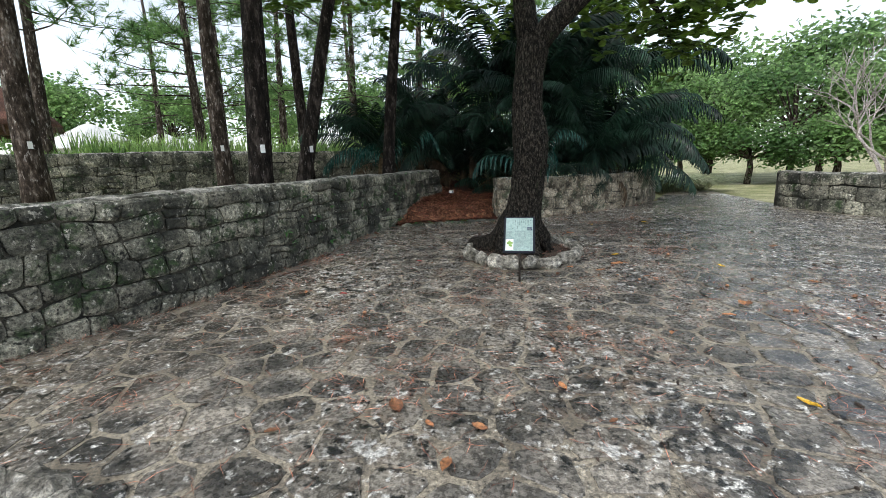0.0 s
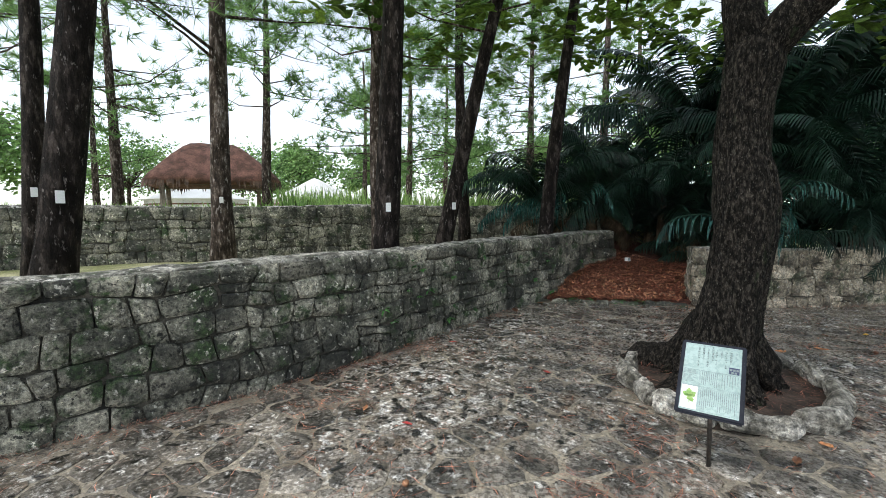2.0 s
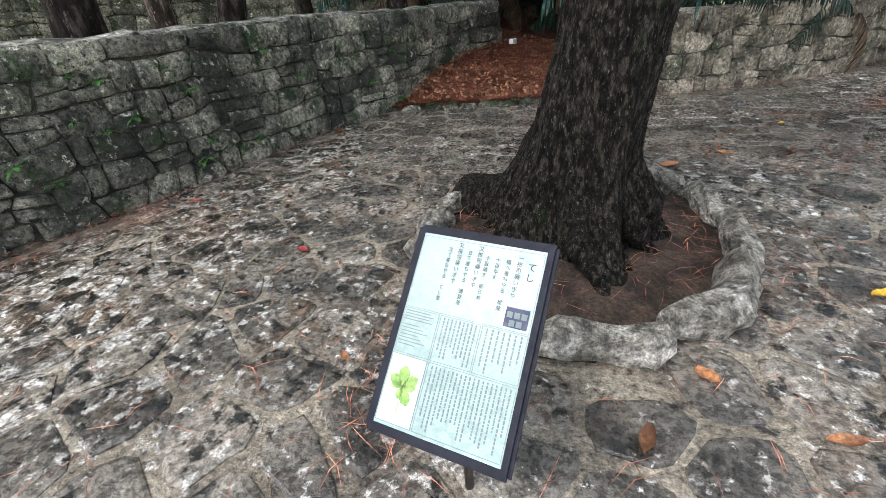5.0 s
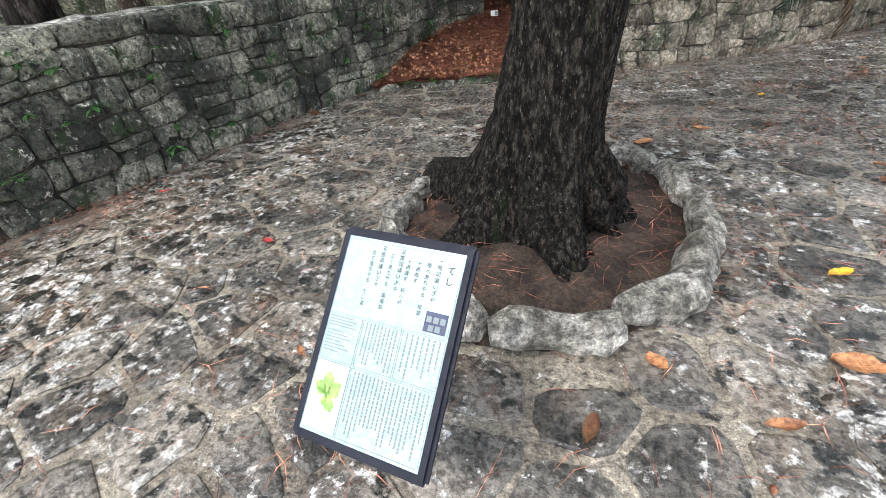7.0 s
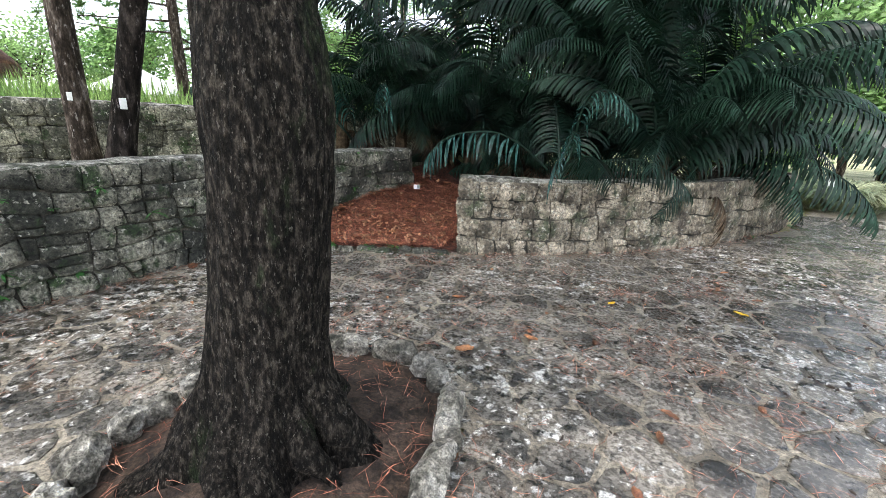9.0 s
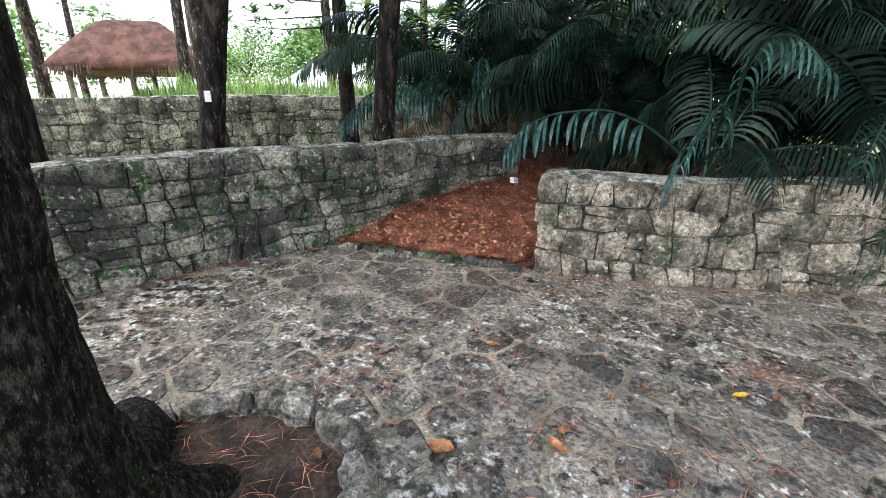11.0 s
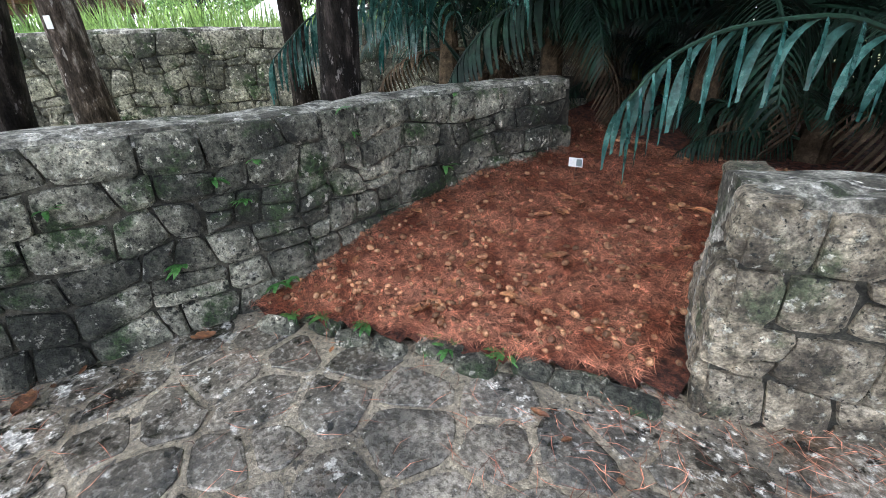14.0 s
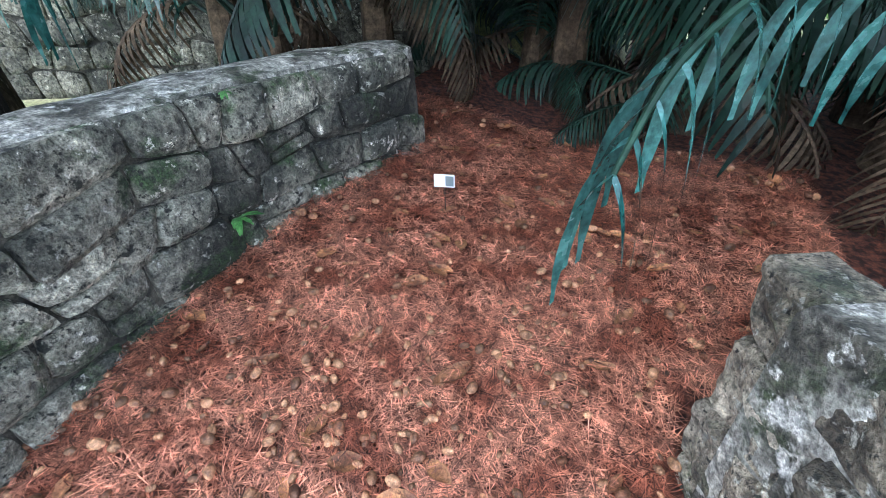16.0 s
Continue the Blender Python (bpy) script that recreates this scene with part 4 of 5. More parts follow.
def hanging_frond(owner, spine, leaflets, long_leaf, seed, wide=0.05):
    """A frond along a bent spine, in world places, whose leaflets hang nearly straight down."""
    g = random.Random(seed)
    base = owner.matrix_basis.translation
    pts = [Vector(p) - base for p in spine]
    fine = []
    for i in range(len(pts) - 1):
        for k in range(5):
            fine.append(pts[i].lerp(pts[i + 1], k / 5))
    fine.append(pts[-1])
    for _ in range(3):
        fine = [fine[0]] + [(fine[i - 1] + fine[i] * 2 + fine[i + 1]) / 4 for i in range(1, len(fine) - 1)] + [fine[-1]]
    n = len(fine) - 1
    v, f = tube(fine, [0.014 * (1 - 0.8 * i / n) + 0.003 for i in range(n + 1)], 6, 0, 0, False)
    rib = obj("frond", v, f, "palm_leaf", owner)
    out = ([], [])
    for i in range(leaflets):
        k = 0.22 + 0.78 * i / (leaflets - 1)
        j = min(n - 1, int(k * n))
        c = fine[j].lerp(fine[j + 1], k * n - j)
        d = (fine[j + 1] - fine[j]).normalized()
        cross = d.cross(Vector((0, 0, 1))).normalized()
        for s in (-1, 1):
            way = cross * s * 0.26 + d * 0.22 + Vector((0, 0, g.uniform(-0.05, 0.15)))
            L = long_leaf * g.uniform(0.8, 1.15) * (1 - 0.45 * max(0, k - 0.6))
            strand(out, c, way, L, wide * g.uniform(0.75, 1.2), 5.0, 9, 0.4, face=d * 0.9 + cross * 0.3 * s)
    # blades in the lighter green that has sky sheen in its colour
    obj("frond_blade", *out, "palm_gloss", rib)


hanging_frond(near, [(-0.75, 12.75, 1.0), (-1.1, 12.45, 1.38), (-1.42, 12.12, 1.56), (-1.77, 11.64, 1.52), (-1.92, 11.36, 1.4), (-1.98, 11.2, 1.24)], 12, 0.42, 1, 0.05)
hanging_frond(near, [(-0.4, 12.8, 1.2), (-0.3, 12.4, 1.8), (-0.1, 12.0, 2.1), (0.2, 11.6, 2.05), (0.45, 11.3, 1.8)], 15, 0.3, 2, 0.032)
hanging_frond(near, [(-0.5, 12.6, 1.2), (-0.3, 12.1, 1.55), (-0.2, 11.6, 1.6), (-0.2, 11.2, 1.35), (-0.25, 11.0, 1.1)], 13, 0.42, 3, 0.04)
edge = thing("palm", (-4.6, 13.2, 0.5), "palm with glossy fronds hanging over the wall's end", "palm", "palm thicket")
v, f = tube([(0, 0, -0.1), (0, 0, 0.7)], [0.13, 0.1], 10, 0.25, 5)
obj("stem", v, f, "palm_dead", edge)
hanging_frond(edge, [(-4.6, 13.1, 1.2), (-4.5, 12.7, 1.9), (-4.3, 12.2, 2.15), (-4.1, 11.75, 1.95), (-4.0, 11.45, 1.6)], 22, 0.42, 4, 0.04)
hanging_frond(edge, [(-4.7, 13.1, 1.2), (-4.85, 12.6, 1.85), (-4.9, 12.0, 2.0), (-4.95, 11.4, 1.8), (-5.0, 11.0, 1.45)], 24, 0.45, 5, 0.04)
hanging_frond(edge, [(-4.7, 13.2, 1.2), (-5.2, 12.9, 1.8), (-5.7, 12.5, 1.95), (-6.1, 12.1, 1.7), (-6.3, 11.9, 1.4)], 22, 0.45, 6, 0.04)
hanging_frond(edge, [(-4.5, 13.1, 1.2), (-4.0, 12.9, 2.0), (-3.6, 12.5, 2.3), (-3.3, 12.1, 2.15), (-3.1, 11.9, 1.85)], 22, 0.42, 7, 0.04)

# ---- the hut, the tents and the far field ----
HUT = (-17.9, 10.7, 1.55)
hut = thing("thatched_hut", HUT, "open timber hut with a red-brown thatched hip roof", "hut", turn=math.degrees(math.atan2(4.8, 2.1)))
hut.matrix_basis = hut.matrix_basis @ Matrix.Diagonal((0.8, 0.8, 0.7, 1))
v, f = [], []
rings = [(2.7, 2.2, 1.80), (2.9, 2.4, 2.0), (2.72, 2.2, 2.3), (2.25, 1.75, 2.85), (1.75, 1.25, 3.4), (1.3, 0.75, 3.85), (1.0, 0.3, 4.1), (0.9, 0.1, 4.15)]
for hx, hy, z in rings:
    for i in range(40):
        a = 2 * math.pi * i / 40
        c, s = math.cos(a), math.sin(a)
        e = 0.38
        v.append((hx * math.copysign(abs(c) ** e, c), hy * math.copysign(abs(s) ** e, s), z + 0.06 * wob((c * 3, s * 3, z), 1.5)))
for k in range(len(rings) - 1):
    for i in range(40):
        a, b = k * 40 + i, k * 40 + (i + 1) % 40
        f.append((a, b, b + 40, a + 40))
f.append(tuple((len(rings) - 1) * 40 + i for i in range(40)))
f.append(tuple(range(39, -1, -1)))
obj("roof", v, f, "thatch", hut, smooth=True)
fr = ([], [])
for i in range(420):
    a = rng.uniform(0, 6.28)
    c, s = math.cos(a), math.sin(a)
    q = Vector((2.85 * math.copysign(abs(c) ** 0.38, c), 2.35 * math.copysign(abs(s) ** 0.38, s), 2.0 + rng.uniform(-0.1, 0.05)))
    strand(fr, q, (c * 0.3, s * 0.3, -1), rng.uniform(0.2, 0.45), 0.06, 0.3, 2, 0.3)
obj("thatch_fringe", *fr, "thatch_edge", hut)["kind"] = "stuff"
for x in (-2.1, 0.0, 2.1):
    for y in (-1.6, 1.6):
        v, f = tube([(x, y, -0.2), (x, y, 1.0), (x, y, 2.0)], [0.12, 0.11, 0.1], 10, 0.06, x + y)
        obj("post", v, f, "timber", hut, smooth=True)
for y in (-1.6, 1.6):
    obj("beam", *box(0, y, 1.86, 4.8, 0.14, 0.16, 0.02), "timber", hut)
for x in (-2.1, 2.1):
    obj("beam", *box(x, 0, 1.72, 0.13, 3.6, 0.15, 0.02), "timber", hut)


def tent(x, y, r, wall_h, top):
    t = thing("tent", (x, y, 1.6), "white canvas pavilion tent beyond the hut", "tent", "tents")
    v, f = [], []
    for k, z in ((1.0, 0.0), (1.0, wall_h), (1.06, wall_h - 0.05), (1.06, wall_h), (0.55, wall_h + 0.5 * (top - wall_h)), (0.12, top), (0.02, top + 0.12)):
        for i in range(24):
            a = 2 * math.pi * i / 24
            q = 1 + (0.015 if i % 2 else -0.01)
            v.append((r * k * q * math.cos(a), r * k * q * math.sin(a), z))
    for j in range(6):
        for i in range(24):
            a, b = j * 24 + i, j * 24 + (i + 1) % 24
            f.append((a, b, b + 24, a + 24))
    f.append(tuple(6 * 24 + i for i in range(24)))
    obj("canvas", v, f, "canvas", t, smooth=False)
    bv, bf = tube([(r * 1.012 * math.cos(2 * math.pi * i / 24), r * 1.012 * math.sin(2 * math.pi * i / 24), wall_h * 0.72) for i in range(25)], [0.05] * 25, 4, 0, 0, False)
    obj("band", bv, bf, "thatch", t, "narrow red-brown band")


tent(-26.5, 21.5, 2.9, 1.2, 2.6)
tent(-31.0, 15.5, 3.0, 1.2, 2.4)
tent(-29.0, 29.0, 3.0, 1.2, 2.6)

blades = ([], [])
for i in range(9000):
    k = rng.random()
    s = rng.uniform(0, back_len)
    x, y, nx, ny = back_at(s)
    d = 0.7 + 11 * k * k
    p = Vector((x - nx * d, y - ny * d, 1.6))
    if (p - Vector(HUT)).length < 3.2:
        continue
    a = rng.uniform(0, 6.28)
    tall = (0.35 + 0.75 * min(1, d / 3)) * (1.0 if y > 9 else 0.45)
    strand(blades, p, (0.25 * math.cos(a), 0.25 * math.sin(a), 1), tall * rng.uniform(0.6, 1.15), 0.035, 0.35, 3, 0.05)
tagged(obj("field_grass", *blades, "grass"), "tall light green grass in the field above the wall", "grass", kind="stuff")

clump = ([], [])
for i in range(1300):
    a, d = rng.uniform(0, 6.28), rng.uniform(0, 1.0)
    p = Vector((4.7 + d * math.cos(a), 19.5 + d * math.sin(a), -0.05))
    strand(clump, p, (0.5 * math.cos(a), 0.5 * math.sin(a), 1), rng.uniform(1.0, 2.0), 0.03, 1.7, 5, 0.05)
tagged(obj("pampas_clump", *clump, "pampas"), "drooping pale pampas grass clump beside the path", "grass")


def leafy_tree(x, y, z, h, r, seed, name="tree", mat="far_leaf", label="dense green broadleaf tree beyond the path", size=0.2):
    g = random.Random(seed)
    t = thing(name, (x, y, z), label, "tree", "far trees")
    v, f = tube([(0, 0, -0.2), (0.1, 0, h * 0.3), (0.05, 0.1, h * 0.6), (0, 0, h * 0.85)], [0.16, 0.13, 0.09, 0.03], 8, 0.1, seed)
    obj("trunk", v, f, "pine_bark", t, smooth=True)
    out = ([], [])
    limbs = []
    for b in range(26):
        a, e = g.uniform(0, 6.28), g.uniform(-0.5, 1.2)
        c = Vector((math.cos(a) * r * math.cos(e) * g.uniform(0.5, 1), math.sin(a) * r * math.cos(e) * g.uniform(0.5, 1), h * 0.62 + h * 0.36 * math.sin(e)))
        limbs.append(tube([(0.05, 0.05, h * 0.45), tuple(c * 0.55 + Vector((0, 0, h * 0.22))), tuple(c)], [0.05, 0.03, 0.01], 4, 0, 0, False))
        for k in range(190):
            p = c + Vector((g.gauss(0, 0.26), g.gauss(0, 0.26), g.gauss(0, 0.18))) * r * 0.8
            u = Vector((g.gauss(0, 1), g.gauss(0, 1), g.gauss(0, 0.6))).normalized()
            w = u.orthogonal().normalized() * size * 0.4
            L = size * g.uniform(0.7, 1.4)
            o = len(out[0])
            out[0].extend((p, p + u * L * 0.5 - w, p + u * L, p + u * L * 0.5 + w))
            out[1].append((o, o + 1, o + 2, o + 3))
    v, f = join(*limbs)
    obj("branchwork", v, f, "pine_bark", t)
    obj("crown", *out, mat, t)


for i, (x, y, h, r) in enumerate([(7.5, 25.0, 5.0, 2.4), (10.5, 24.0, 5.2, 2.6), (13.5, 22.5, 5.0, 2.6), (16.5, 20.0, 5.4, 2.8), (9.0, 30.0, 7.5, 3.4), (14.0, 28.5, 7.5, 3.6), (19.0, 25.0, 7.5, 3.6), (4.5, 29.0, 7.5, 3.4),
                                 (22.0, 18.0, 7.0, 3.4), (20.0, 12.0, 6.0, 3.0), (1.0, 32.0, 8.0, 3.6), (-34.0, 20.0, 5.0, 3.6), (-36.0, 27.0, 6.0, 3.8), (-33.0, 34.0, 6.5, 3.8), (-36.0, 13.0, 5.0, 3.6), (-25.0, 38.0, 7.0, 4.0),
                                 (-16.0, 40.0, 7.0, 4.0), (-7.0, 40.0, 8.0, 4.0), (-36.0, 5.0, 6.0, 3.8), (-35.0, -3.0, 7.0, 4.0)]):
    leafy_tree(x, y, 1.5 if x < -3 else -0.1, h, r, 70 + i, size=0.19 if h < 6 else 0.3)

for i, (x, y) in enumerate([(6.0, 24.5), (8.6, 23.4), (11.2, 22.0), (13.6, 20.4), (16.0, 18.0), (18.0, 15.0), (4.0, 27.0), (1.8, 24.0), (19.0, 11.0), (3.0, 21.5)]):
    leafy_tree(x, y, -0.1, 2.6, 1.7, 130 + i, "bush", label="dark green undergrowth bush below the far trees", size=0.16)

# the bare tree behind the far wall
bare = thing("bare_tree", (8.2, 14.4, -0.05), "leafless pale grey branching tree behind the dark wall", "tree")
twigs = []


def grow(p, d, L, r, depth):
    q = p + d * L * 0.5 + Vector((rng.gauss(0, 0.05), rng.gauss(0, 0.05), 0.02)) * L
    e = p + d * L
    twigs.append(tube([p, q, e], [r, r * 0.8, r * 0.6], 5, 0, 0, False))
    if depth:
        for k in range(3 if depth > 1 else 4):
            nd = (d + Vector((rng.gauss(0, 0.55), rng.gauss(0, 0.55), rng.uniform(-0.1, 0.5)))).normalized()
            grow(e if k else q, nd, L * rng.uniform(0.6, 0.85), r * 0.58, depth - 1)


for a in (0.3, 2.2, 4.2, 5.4):
    grow(Vector((0, 0, 0.5)), Vector((0.5 * math.cos(a), 0.5 * math.sin(a), 0.9)).normalized(), 1.3, 0.06, 4)
twigs.append(tube([(0, 0, -0.1), (0, 0, 0.6)], [0.12, 0.09], 10))
obj("branchwork", *join(*twigs), "bare", bare)

# ---- litter, leaves and weeds ----
needles = ([], [])


def scatter_needles(count, place, up=0.012, long=(0.10, 0.19), thin=0.0026):
    for i in range(count):
        x, y, z = place()
        a = rng.uniform(0, 6.28)
        L = rng.uniform(*long)
        dx, dy = math.cos(a) * L / 2, math.sin(a) * L / 2
        wx, wy = -math.sin(a) * thin, math.cos(a) * thin
        z0, z1 = z + rng.uniform(0.002, up), z + rng.uniform(0.002, up)
        o = len(needles[0])
        b = rng.uniform(-0.02, 0.02)
        mx, my, mz = x - math.sin(a) * b, y + math.cos(a) * b, (z0 + z1) / 2 + 0.004
        needles[0].extend(((x - dx, y - dy, z0), (mx - wx, my - wy, mz), (x + dx, y + dy, z1), (mx + wx, my + wy, mz)))
        needles[1].append((o, o + 1, o + 2, o + 3))


def in_litter():
    while True:
        x, y = rng.uniform(-3.7, -0.9), 9.8 + 3.9 * rng.random() ** 1.3
        if y > 9.80 + (x + 4) * 0.47 and (x < -1.62 or y > 11.75):
            return x, y, mound(x, y) + 0.012


scatter_needles(58000, in_litter, 0.045, (0.09, 0.2), 0.0022)
slope_needles = tagged(obj("slope_needles", *needles, "needle_red"), "thick carpet of rust-red fallen pine needles", "needles", kind="stuff")
needles = ([], [])
spots = [(rng.uniform(-4.0, 3.0), rng.uniform(0.6, 11.5), rng.uniform(0.08, 0.35)) for i in range(120)]


def on_paving():
    x, y, r = rng.choice(spots)
    return x + rng.gauss(0, r), y + rng.gauss(0, r), 0.02


def in_ring():
    a, d = rng.uniform(0, 6.28), 0.55 + 0.4 * rng.random()
    return TREE.x + 0.72 * d * math.cos(a), TREE.y + 0.9 * d * math.sin(a), 0.05


def by_walls():
    if rng.random() < 0.5:
        x, y, nx, ny = left_at(rng.uniform(3.5, 12))
    else:
        x, y, nx, ny = right_at(rng.uniform(0.2, right_len))
    d = abs(rng.gauss(0.06, 0.12))
    return x + nx * d, y + ny * d, 0.02


scatter_needles(5200, on_paving, 0.012, thin=0.0017)
scatter_needles(260, in_ring, 0.05, thin=0.0016)
scatter_needles(1600, by_walls, 0.02, thin=0.0017)
scatter_needles(2500, lambda: (rng.uniform(-4, 3), rng.uniform(0, 11), 0.02), 0.012, thin=0.0017)
tagged(obj("paving_needles", *needles, "needle_red"), "scattered rust-red pine needles on the paving", "needles", kind="stuff")


def nut_mesh(seed):
    g = random.Random(seed)
    v, f = tube([(-0.5, 0, 0), (-0.42, 0, 0), (-0.15, 0, 0), (0.2, 0, 0), (0.45, 0, 0), (0.5, 0, 0)], [0.05, 0.22, 0.36, 0.34, 0.16, 0.03], 7, 0.1, seed)
    return mesh_of("nut", [p * 0.05 for p in v], f, "nut", True)


NUTS = [nut_mesh(i) for i in range(3)]
for i in range(300):
    if i < 265:
        x, y, z = in_litter()
        if rng.random() < 0.5:
            y = min(y, 9.84 + (x + 4) * 0.47 + abs(rng.gauss(0, 0.7)))
            z = mound(x, y) + 0.012
    else:
        x, y, z = on_paving()
        z = 0.012
    ob = new("nut", NUTS[i % 3])
    s = rng.uniform(0.6, 1.15)
    ob.matrix_basis = Matrix.Translation((x, y, z + (0.05 if i < 265 else 0.012) * s)) @ pose(0, 0, 0, rng.uniform(-20, 20), rng.uniform(-20, 20), rng.uniform(0, 360)) @ Matrix.Diagonal((s, s, s, 1))
    tagged(ob, "small dry brown fallen nut", "nut", "fallen nuts")


loose = ([], [])
for i in range(420):
    x, y, z = in_litter()
    if rng.random() < 0.75:
        y = 9.86 + (x + 4) * 0.47 + abs(rng.gauss(0, 0.8))
        if x > -1.62 and y < 11.75:
            continue
        z = mound(x, y) + 0.05
    s = rng.uniform(0.026, 0.046)
    m = Matrix.Translation((x, y, z)) @ pose(0, 0, 0, rng.uniform(-25, 25), rng.uniform(-25, 25), rng.uniform(0, 360)) @ Matrix.Diagonal((s, s, s, 1))
    v, f = tube([(-0.5, 0, 0), (-0.35, 0, 0), (0.0, 0, 0), (0.35, 0, 0), (0.5, 0, 0)], [0.06, 0.26, 0.37, 0.26, 0.05], 6, 0.1, i)
    o = len(loose[0])
    loose[0].extend(m @ Vector(p) for p in v)
    loose[1].extend(tuple(k + o for k in g) for g in f)
tagged(obj("loose_nuts", *loose, "nut_loose", smooth=True), "many small dry nuts strewn over the red needles", "nuts", kind="stuff")


def dry_leaf_mesh(seed, mat, wide=0.26):
    g = random.Random(seed)
    v, f = [], []
    n = 7
    for i in range(n + 1):
        k = i / n
        w = wide * math.sin(math.pi * min(1, k * 0.93 + 0.03)) ** 0.8 + 0.004
        lift = 0.10 * math.sin(2.4 * k + seed) + 0.03 * g.uniform(-1, 1)
        curl = 0.10 + 0.10 * g.random()
        v += [(k - 0.5, -w, lift + curl), (k - 0.5, -w * 0.5, lift + curl * 0.25), (k - 0.5, 0, lift), (k - 0.5, w * 0.5, lift + curl * 0.25), (k - 0.5, w, lift + curl)]
    for i in range(n):
        for j in range(4):
            a = i * 5 + j
            f.append((a, a + 1, a + 6, a + 5))
    lo = min(p[2] for p in v)
    v = [(x, y, z - lo) for x, y, z in v]
    me = mesh_of("fallen_leaf", v, f, mat, True)
    return me


LEAVES = {m: [dry_leaf_mesh(s, m, w) for s, w in ((1, 0.26), (2, 0.34), (3, 0.2))] for m in ("dry_leaf", "yellow_leaf", "red_leaf")}


def put_leaf(x, y, z, size, mat, label, a=None):
    ob = new("fallen_leaf", LEAVES[mat][2] if mat == "yellow_leaf" else rng.choice(LEAVES[mat]))
    ob.matrix_basis = Matrix.Translation((x, y, z)) @ pose(0, 0, 0, 0, 0, rng.uniform(0, 360) if a is None else a) @ Matrix.Diagonal((size * 0.85, size * 0.85, size * 0.6, 1))
    tagged(ob, label, "leaf", "fallen leaves")


for x, y, s in ((0.61, 7.23, 0.15), (0.58, 10.15, 0.12), (1.66, 10.49, 0.14), (1.06, 3.43, 0.13), (1.76, 6.67, 0.12)):
    put_leaf(x, y, 0.02, s, "yellow_leaf", "bright yellow fallen leaf on the paving")
for x, y, s in ((-3.46, 6.88, 0.11), (-2.1, 6.6, 0.08), (-2.5, 5.0, 0.09)):
    put_leaf(x, y, 0.02, s, "red_leaf", "dark red fallen leaf on the paving")
for x, y, s in ((-0.05, 6.44, 0.11), (0.55, 6.66, 0.17), (0.31, 6.32, 0.13), (-0.21, 6.09, 0.14), (-0.29, 8.65, 0.16), (0.09, 9.07, 0.15), (-0.75, 9.55, 0.14), (-1.19, 3.0, 0.14), (-0.8, 2.58, 0.12),
                (-0.69, 2.89, 0.1), (-0.25, 3.39, 0.12), (1.18, 4.84, 0.12), (-1.31, 6.0, 0.08), (-3.66, 8.84, 0.17), (-3.58, 9.62, 0.15), (1.06, 8.54, 0.12), (1.01, 8.3, 0.12), (0.07, 7.63, 0.15), (-1.77, 2.66, 0.09),
                (2.4, 6.0, 0.14), (2.9, 8.0, 0.12)):
    put_leaf(x, y, 0.02, s, "dry_leaf", "curled orange-brown fallen leaf on the paving")
for i in range(45):
    put_leaf(rng.uniform(-3.9, 4.2), rng.uniform(0.8, 13.5) if i % 2 else rng.uniform(5, 10.6), 0.02, rng.uniform(0.05, 0.11), "dry_leaf", "small dry brown leaf on the paving")
put_leaf(-2.42, 11.45, mound(-2.42, 11.45) + 0.045, 0.22, "dry_leaf", "large dry brown leaf on the needles", 60)
for i in range(95):
    x, y, z = in_litter()
    put_leaf(x, y, z + 0.034, rng.uniform(0.07, 0.17), "dry_leaf", "dry brown leaf lying on the red needles")

bits = ([], [])
for i in range(420):
    x, y = rng.gauss(2.2, 1.5), rng.uniform(0.8, 12.5)
    if x < -0.2 or x > 4.6:
        x = rng.uniform(-3.9, 4.5)
    if ((x - TREE.x) / 1.0) ** 2 + ((y - TREE.y) / 1.2) ** 2 < 1 or y > 9.64 + (x + 4) * 0.47:
        continue
    a, L, w = rng.uniform(0, 6.28), rng.uniform(0.012, 0.06), rng.uniform(0.004, 0.011)
    v, f = tube([(-L / 2, 0, 0), (0, 0.1 * L, 0.003), (L / 2, 0, 0)], [w * 0.5, w, w * 0.4], 5)
    m = pose(x, y, 0.018, 0, 0, math.degrees(a))
    o = len(bits[0])
    bits[0].extend(m @ Vector(p) for p in v)
    bits[1].extend(tuple(k + o for k in g) for g in f)
tagged(obj("paving_debris", *bits, "soil"), "small dark bits of bark and seed on the paving", "debris", kind="stuff")
for i in range(26):
    x, y = rng.uniform(-3.8, 3.5), rng.uniform(1.0, 11.0)
    a, L = rng.uniform(0, 6.28), rng.uniform(0.08, 0.25)
    v, f = tube([(-L / 2, 0, 0.006), (0, 0.01, 0.012), (L / 2, -0.005, 0.006)], [0.004, 0.005, 0.003], 5)
    ob = obj("twig", v, f, "twig")
    ob.matrix_basis = pose(x, y, 0.014, 0, 0, math.degrees(a))
    tagged(ob, "short dry twig on the wet paving", "twig", "fallen twigs")


def weed(x, y, z, nx, ny, size, n, seed, label):
    g = random.Random(seed)
    w = thing("weed", (x, y, z), label, "plant", "small weeds")
    for i in range(n):
        out = ([], [])
        a = g.uniform(-1.3, 1.3) + math.atan2(ny, nx)
        d = Vector((math.cos(a), math.sin(a), g.uniform(0.0, 1.1)))
        strand(out, (0, 0, 0), d, size * g.uniform(0.6, 1.1), size * g.uniform(0.12, 0.3), 0.9, 3, 0.1)
        obj("leaf", *out, "weed", w)


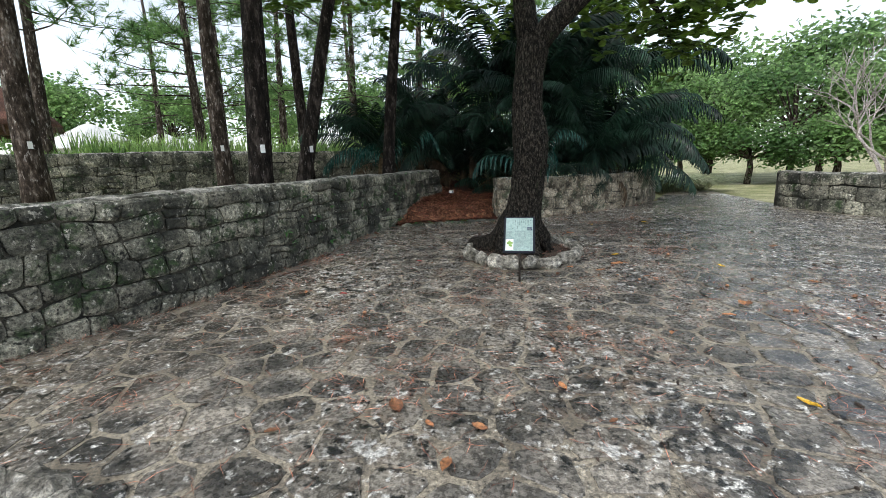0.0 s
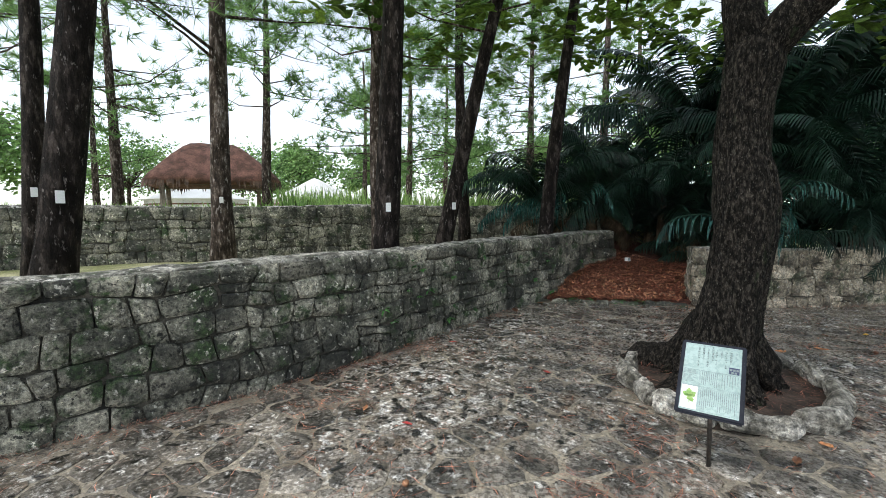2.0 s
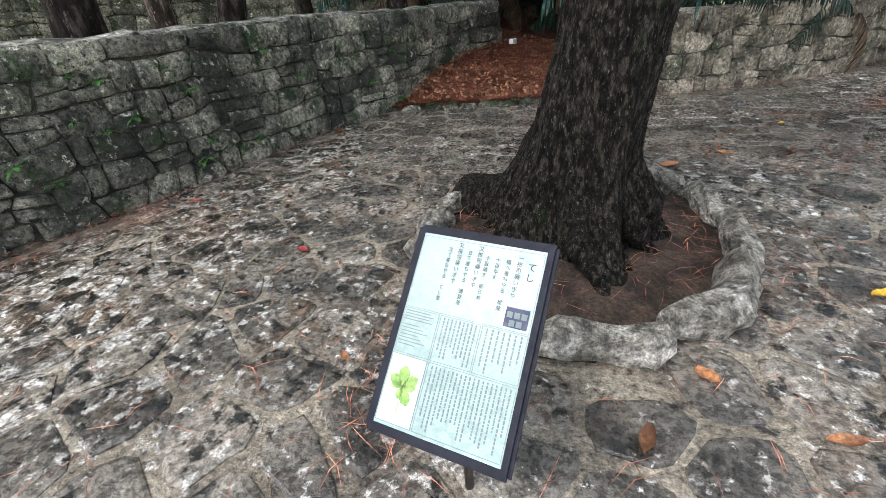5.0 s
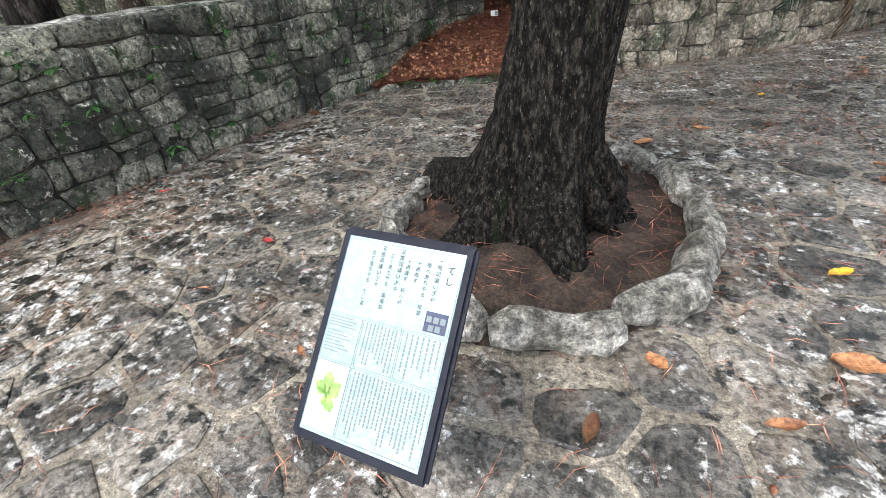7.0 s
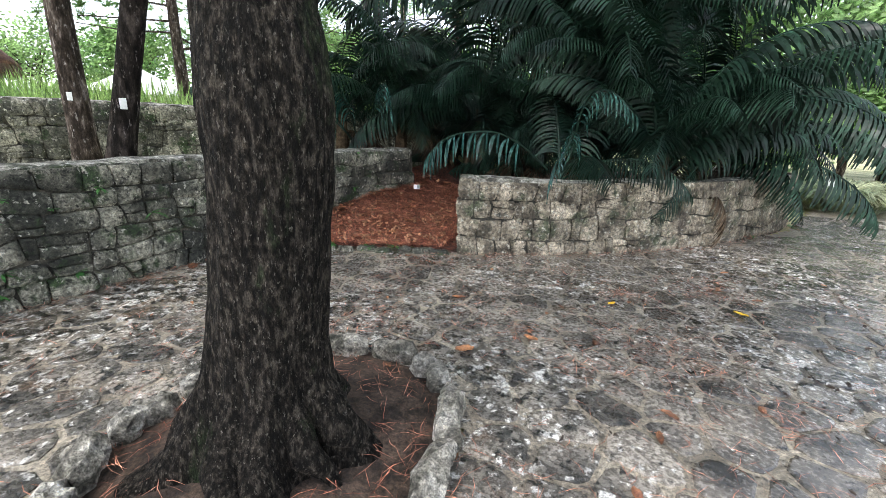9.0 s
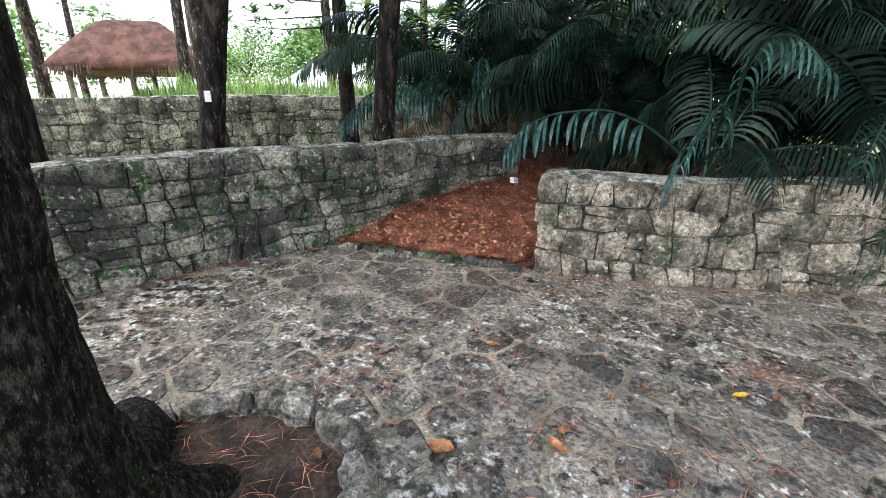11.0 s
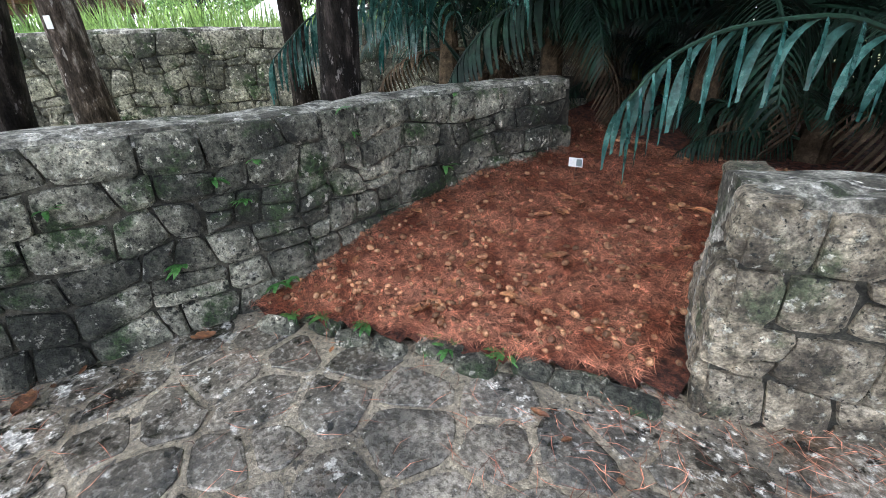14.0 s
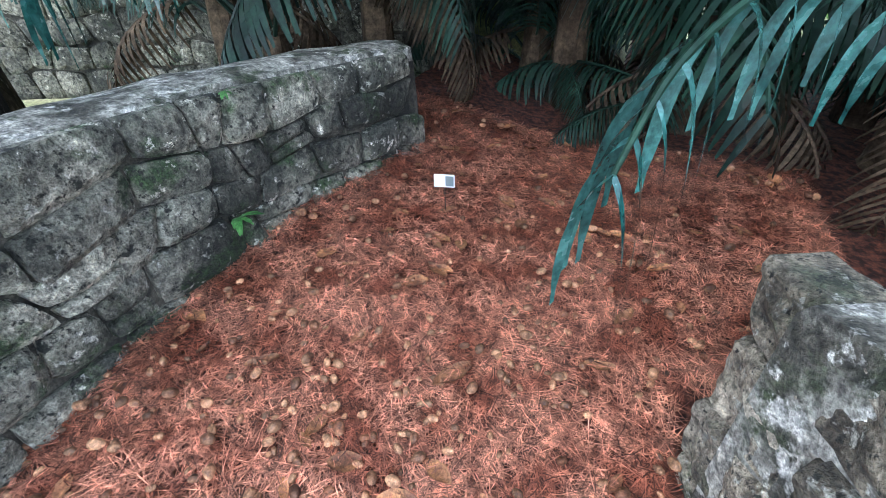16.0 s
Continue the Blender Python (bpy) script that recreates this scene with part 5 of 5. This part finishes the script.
for i in range(30):
    s = rng.uniform(8.5, left_len - 1.2)
    x, y, nx, ny = left_at(s)
    weed(x + nx * 0.03, y + ny * 0.03, rng.uniform(0.15, 1.1) + (mound(x, y) if y > 10.5 else 0), nx, ny, rng.uniform(0.06, 0.14), 7, i, "small green weed growing from a wall joint")
weed(-3.82, 8.6, 0.66, 1, 0, 0.16, 5, 91, "bright green fern leaf growing from the wall")
for i, (x, y) in enumerate(((-2.95, 10.32), (-2.55, 10.5), (-2.45, 10.5), (-2.2, 10.66), (-3.2, 10.2), (-3.4, 10.08))):
    weed(x, y, mound(x, y), 0, -1, 0.12, 12, 100 + i, "small green weed at the edge of the needles")
    weed(x, y, mound(x, y), 0, 1, 0.10, 8, 120 + i, "small green weed at the edge of the needles")
for i in range(5):
    x, y, nx, ny = right_at(rng.uniform(0.3, right_len))
    weed(x + nx * 0.05, y + ny * 0.05, 0.02, nx, ny, 0.12, 9, 140 + i, "small green weed at the foot of the wall")

# edging stones between paving and litter
for i in range(9):
    k = (i + 0.5) / 9
    x = -3.5 + 2.0 * k
    y = 9.74 + (x + 4) * 0.47
    sz = rng.uniform(0.09, 0.15)
    v, f = tube([(-sz, 0, 0.0), (-sz * 0.8, 0, 0.01), (0, 0, 0.015), (sz * 0.8, 0, 0.01), (sz, 0, 0)], [0.03, 0.06, 0.07, 0.06, 0.03], 9, 0.5, i * 2.0)
    ob = obj("edging_stone", [(p[0], p[1] * 1.1, max(-0.03, p[2])) for p in v], f, "wall_stone")
    ob.matrix_basis = pose(x, y + rng.uniform(-0.05, 0.05), -0.015, 0, 0, 25 + rng.uniform(-12, 12))
    tagged(ob, "mossy flat edging stone at the litter bed", "stone", "edging stones")

# ---- the stones of walls and paving ----
srng = random.Random(5)


def wall_stones(owner, at, s0, s1, lo, hi, row, wide, material, height, facing=1, gap=0.006, low=None, fitted=False, warp=1.0):
    rows = max(2, round((hi - lo) / row))
    edges = [lo + (hi - lo) * (j + (0 if j in (0, rows) else srng.uniform(-0.12, 0.12))) / rows for j in range(rows + 1)]
    polys = []
    for j in range(rows):
        s = s0 - srng.uniform(0, wide)
        while s < s1:
            e = s + wide * srng.uniform(0.55, 1.5) * (1.15 if j == rows - 1 else 1.0)
            a, b = edges[j], edges[j + 1]
            if srng.random() < 0.16 and j < rows - 1:
                m = a + (b - a) * srng.uniform(0.4, 0.6)
                polys += [[(s, a), (e, a), (e, m), (s, m)], [(s, m), (e, m), (e, b), (s, b)]]
            else:
                srng.random()
                polys.append([(s, a), (e, a), (e, b), (s, b)])
            s = e

    if fitted:
        seeds = []
        for j in range(-1, rows + 1):
            s = s0 - 0.4 + srng.uniform(0, wide)
            while s < s1 + 0.4:
                seeds.append((s, lo + (hi - lo) * (j + 0.5 + srng.uniform(-0.3, 0.3)) / rows))
                s += wide * srng.uniform(0.6, 1.4)
        polys = [[(u, min(max(v, lo), hi)) for u, v in q] for q in cells(seeds, 0.5)]
        polys = [q for q in polys if max(v for _, v in q) - min(v for _, v in q) > 0.05]

    def bent(u, v):
        k = 0.0 if v > hi - 0.01 or v < lo + 0.01 else 1.0
        return u + warp * (0.075 * wob((u, v, 0), 2.6, 7) + 0.03 * wob((u, v, 0), 7.0, 8)), v + warp * k * (0.07 * wob((u, v, 3), 2.3, 9) + 0.03 * wob((u, v, 3), 6.0, 9))
    for poly in polys:
        poly = [bent(*q) for q in poly]
        cu, cv = np.mean(poly, axis=0)
        if not (s0 < cu < s1):
            continue
        if low and max(q[1] for q in poly) < low(cu):
            continue
        x0, y0, _, _ = at(cu)

        def where(u, v, h):
            x, y, nx, ny = at(u)
            return (x + nx * h * facing - x0, y + ny * h * facing - y0, v - cv)
        st = stone(poly, gap, height, srng, where, -0.03, 0.06, 0.1) if fitted else block(poly, gap, height, srng, where, -0.03, 5, 0.35, cu)
        if not st:
            continue
        vs, fs = st
        if facing < 0:
            fs = [tuple(reversed(q)) for q in fs]
        ob = obj("stone", vs, fs, material, owner)
        ob.location = (x0, y0, cv)


wall_stones(wall_left, left_at, 4.3, left_len, -0.03, 1.16, 0.21, 0.25, "wall_stone", 0.042, warp=1.5, low=lambda s: (mound(*left_at(s)[:2]) - 0.1 if left_at(s)[1] > 10.4 else -1))
wall_stones(wall_back, back_at, 7.0, back_len - 0.5, 0.5, 1.85, 0.27, 0.31, "wall_stone", 0.035, warp=1.6)
wall_stones(wall_right, right_at, 0.0, right_len, -0.03, 0.95, 0.25, 0.22, "pale_stone", 0.03, gap=0.006, warp=1.5)
wall_stones(wall_far, far_at, 0.0, far_len, -0.03, 0.85, 0.27, 0.32, "wall_stone", 0.035)

# the rough end of the right wall
EX, EY = Vector((-0.36, 0.93)).normalized()


def end_at(s):
    return -1.38 + EX * s, 10.96 + EY * s, -EY, EX


for j, (lo, hi) in enumerate(((-0.03, 0.24), (0.24, 0.5), (0.5, 0.74), (0.74, 0.985))):
    cut = (0.27, 0.36, 0.22, 0.3)[j]
    for a, b in ((-0.02, cut), (cut, 0.56)):
        poly = [(a, lo), (b, lo), (b + 0.03, hi), (a + 0.02, hi)]
        poly = [(u + 0.05 * wob((u, v, 0), 4, 2), v + (0.05 * wob((u, v, 1), 4, 4) if 0 < v < 0.95 else 0)) for u, v in poly]

        def where(u, v, h):
            x, y, nx, ny = end_at(min(max(u, -0.03), 0.58))
            k = h + 0.012 * wob((u, v, 0), 9, 3) + 0.016 * wob((u, v, 2), 21, 3)
            return (x + nx * k, y + ny * k, v)
        st = block(poly, 0.006, 0.045, srng, where, -0.12, 12, 0.35, lo * 3)
        if st:
            obj("stone", *st, "pale_stone", wall_right)

# flagstones: those of the walked stretch one by one, the rest in one sheet
seeds, y = [], -2.0
while y < 17:
    x = -5.2 + srng.uniform(0, 0.3)
    while x < 9:
        seeds.append((x + srng.gauss(0, 0.03), y + srng.gauss(0, 0.075)))
        x += srng.uniform(0.22, 0.46)
    y += 0.29
rest = ([], [])
count = 0
for poly in cells(seeds, 0.5):
    cx, cy = np.mean(poly, axis=0)
    if cx < np.interp(cy, [p[1] for p in LEFT], [p[0] for p in LEFT]) + 0.12 or ((cx + 0.03 - TREE.x) / 0.86) ** 2 + ((cy - TREE.y) / 1.12) ** 2 < 1:
        continue
    if (cy > 9.64 + (cx + 4) * 0.47 and cx < -1.4) or (cx >= -1.6 and cy > 10.9 and cx < np.interp(cy, [11.0, 12.1, 12.75, 14.3, 15.4, 22], [-1.2, 0.5, 1.2, 2.4, 3.1, 5.3])):
        continue
    if cx > np.interp(cy, [10.3, 10.85, 11.25, 11.75, 12.4, 13.9, 17], [9.0, 7.4, 6.5, 5.9, 5.6, 5.4, 5.6]):
        continue
    near_walk = -2.6 < cx < 1.2 and 2.2 < cy < 10.4
    c = (cx, cy)
    lift = 0.004 * wob((cx, cy, 0), 3.0, 5) + 0.012 * wob((cx, cy, 0), 0.5, 6)
    st = stone(poly, srng.uniform(0.014, 0.030), 0.010, srng, (lambda u, v, h: (u - cx, v - cy, h)) if near_walk and count < 300 else (lambda u, v, h: (u, v, h + lift)), -0.02, 0.05, 0.18)
    if not st:
        continue
    if near_walk and count < 300:
        ob = obj("flagstone", *st, "flag", pavement)
        ob.location = (cx, cy, lift)
        count += 1
    else:
        o = len(rest[0])
        rest[0].extend(st[0])
        rest[1].extend(tuple(i + o for i in q) for q in st[1])
flags = obj("flagstones", *rest, "flag_far", pavement)
flags["kind"] = "stuff"
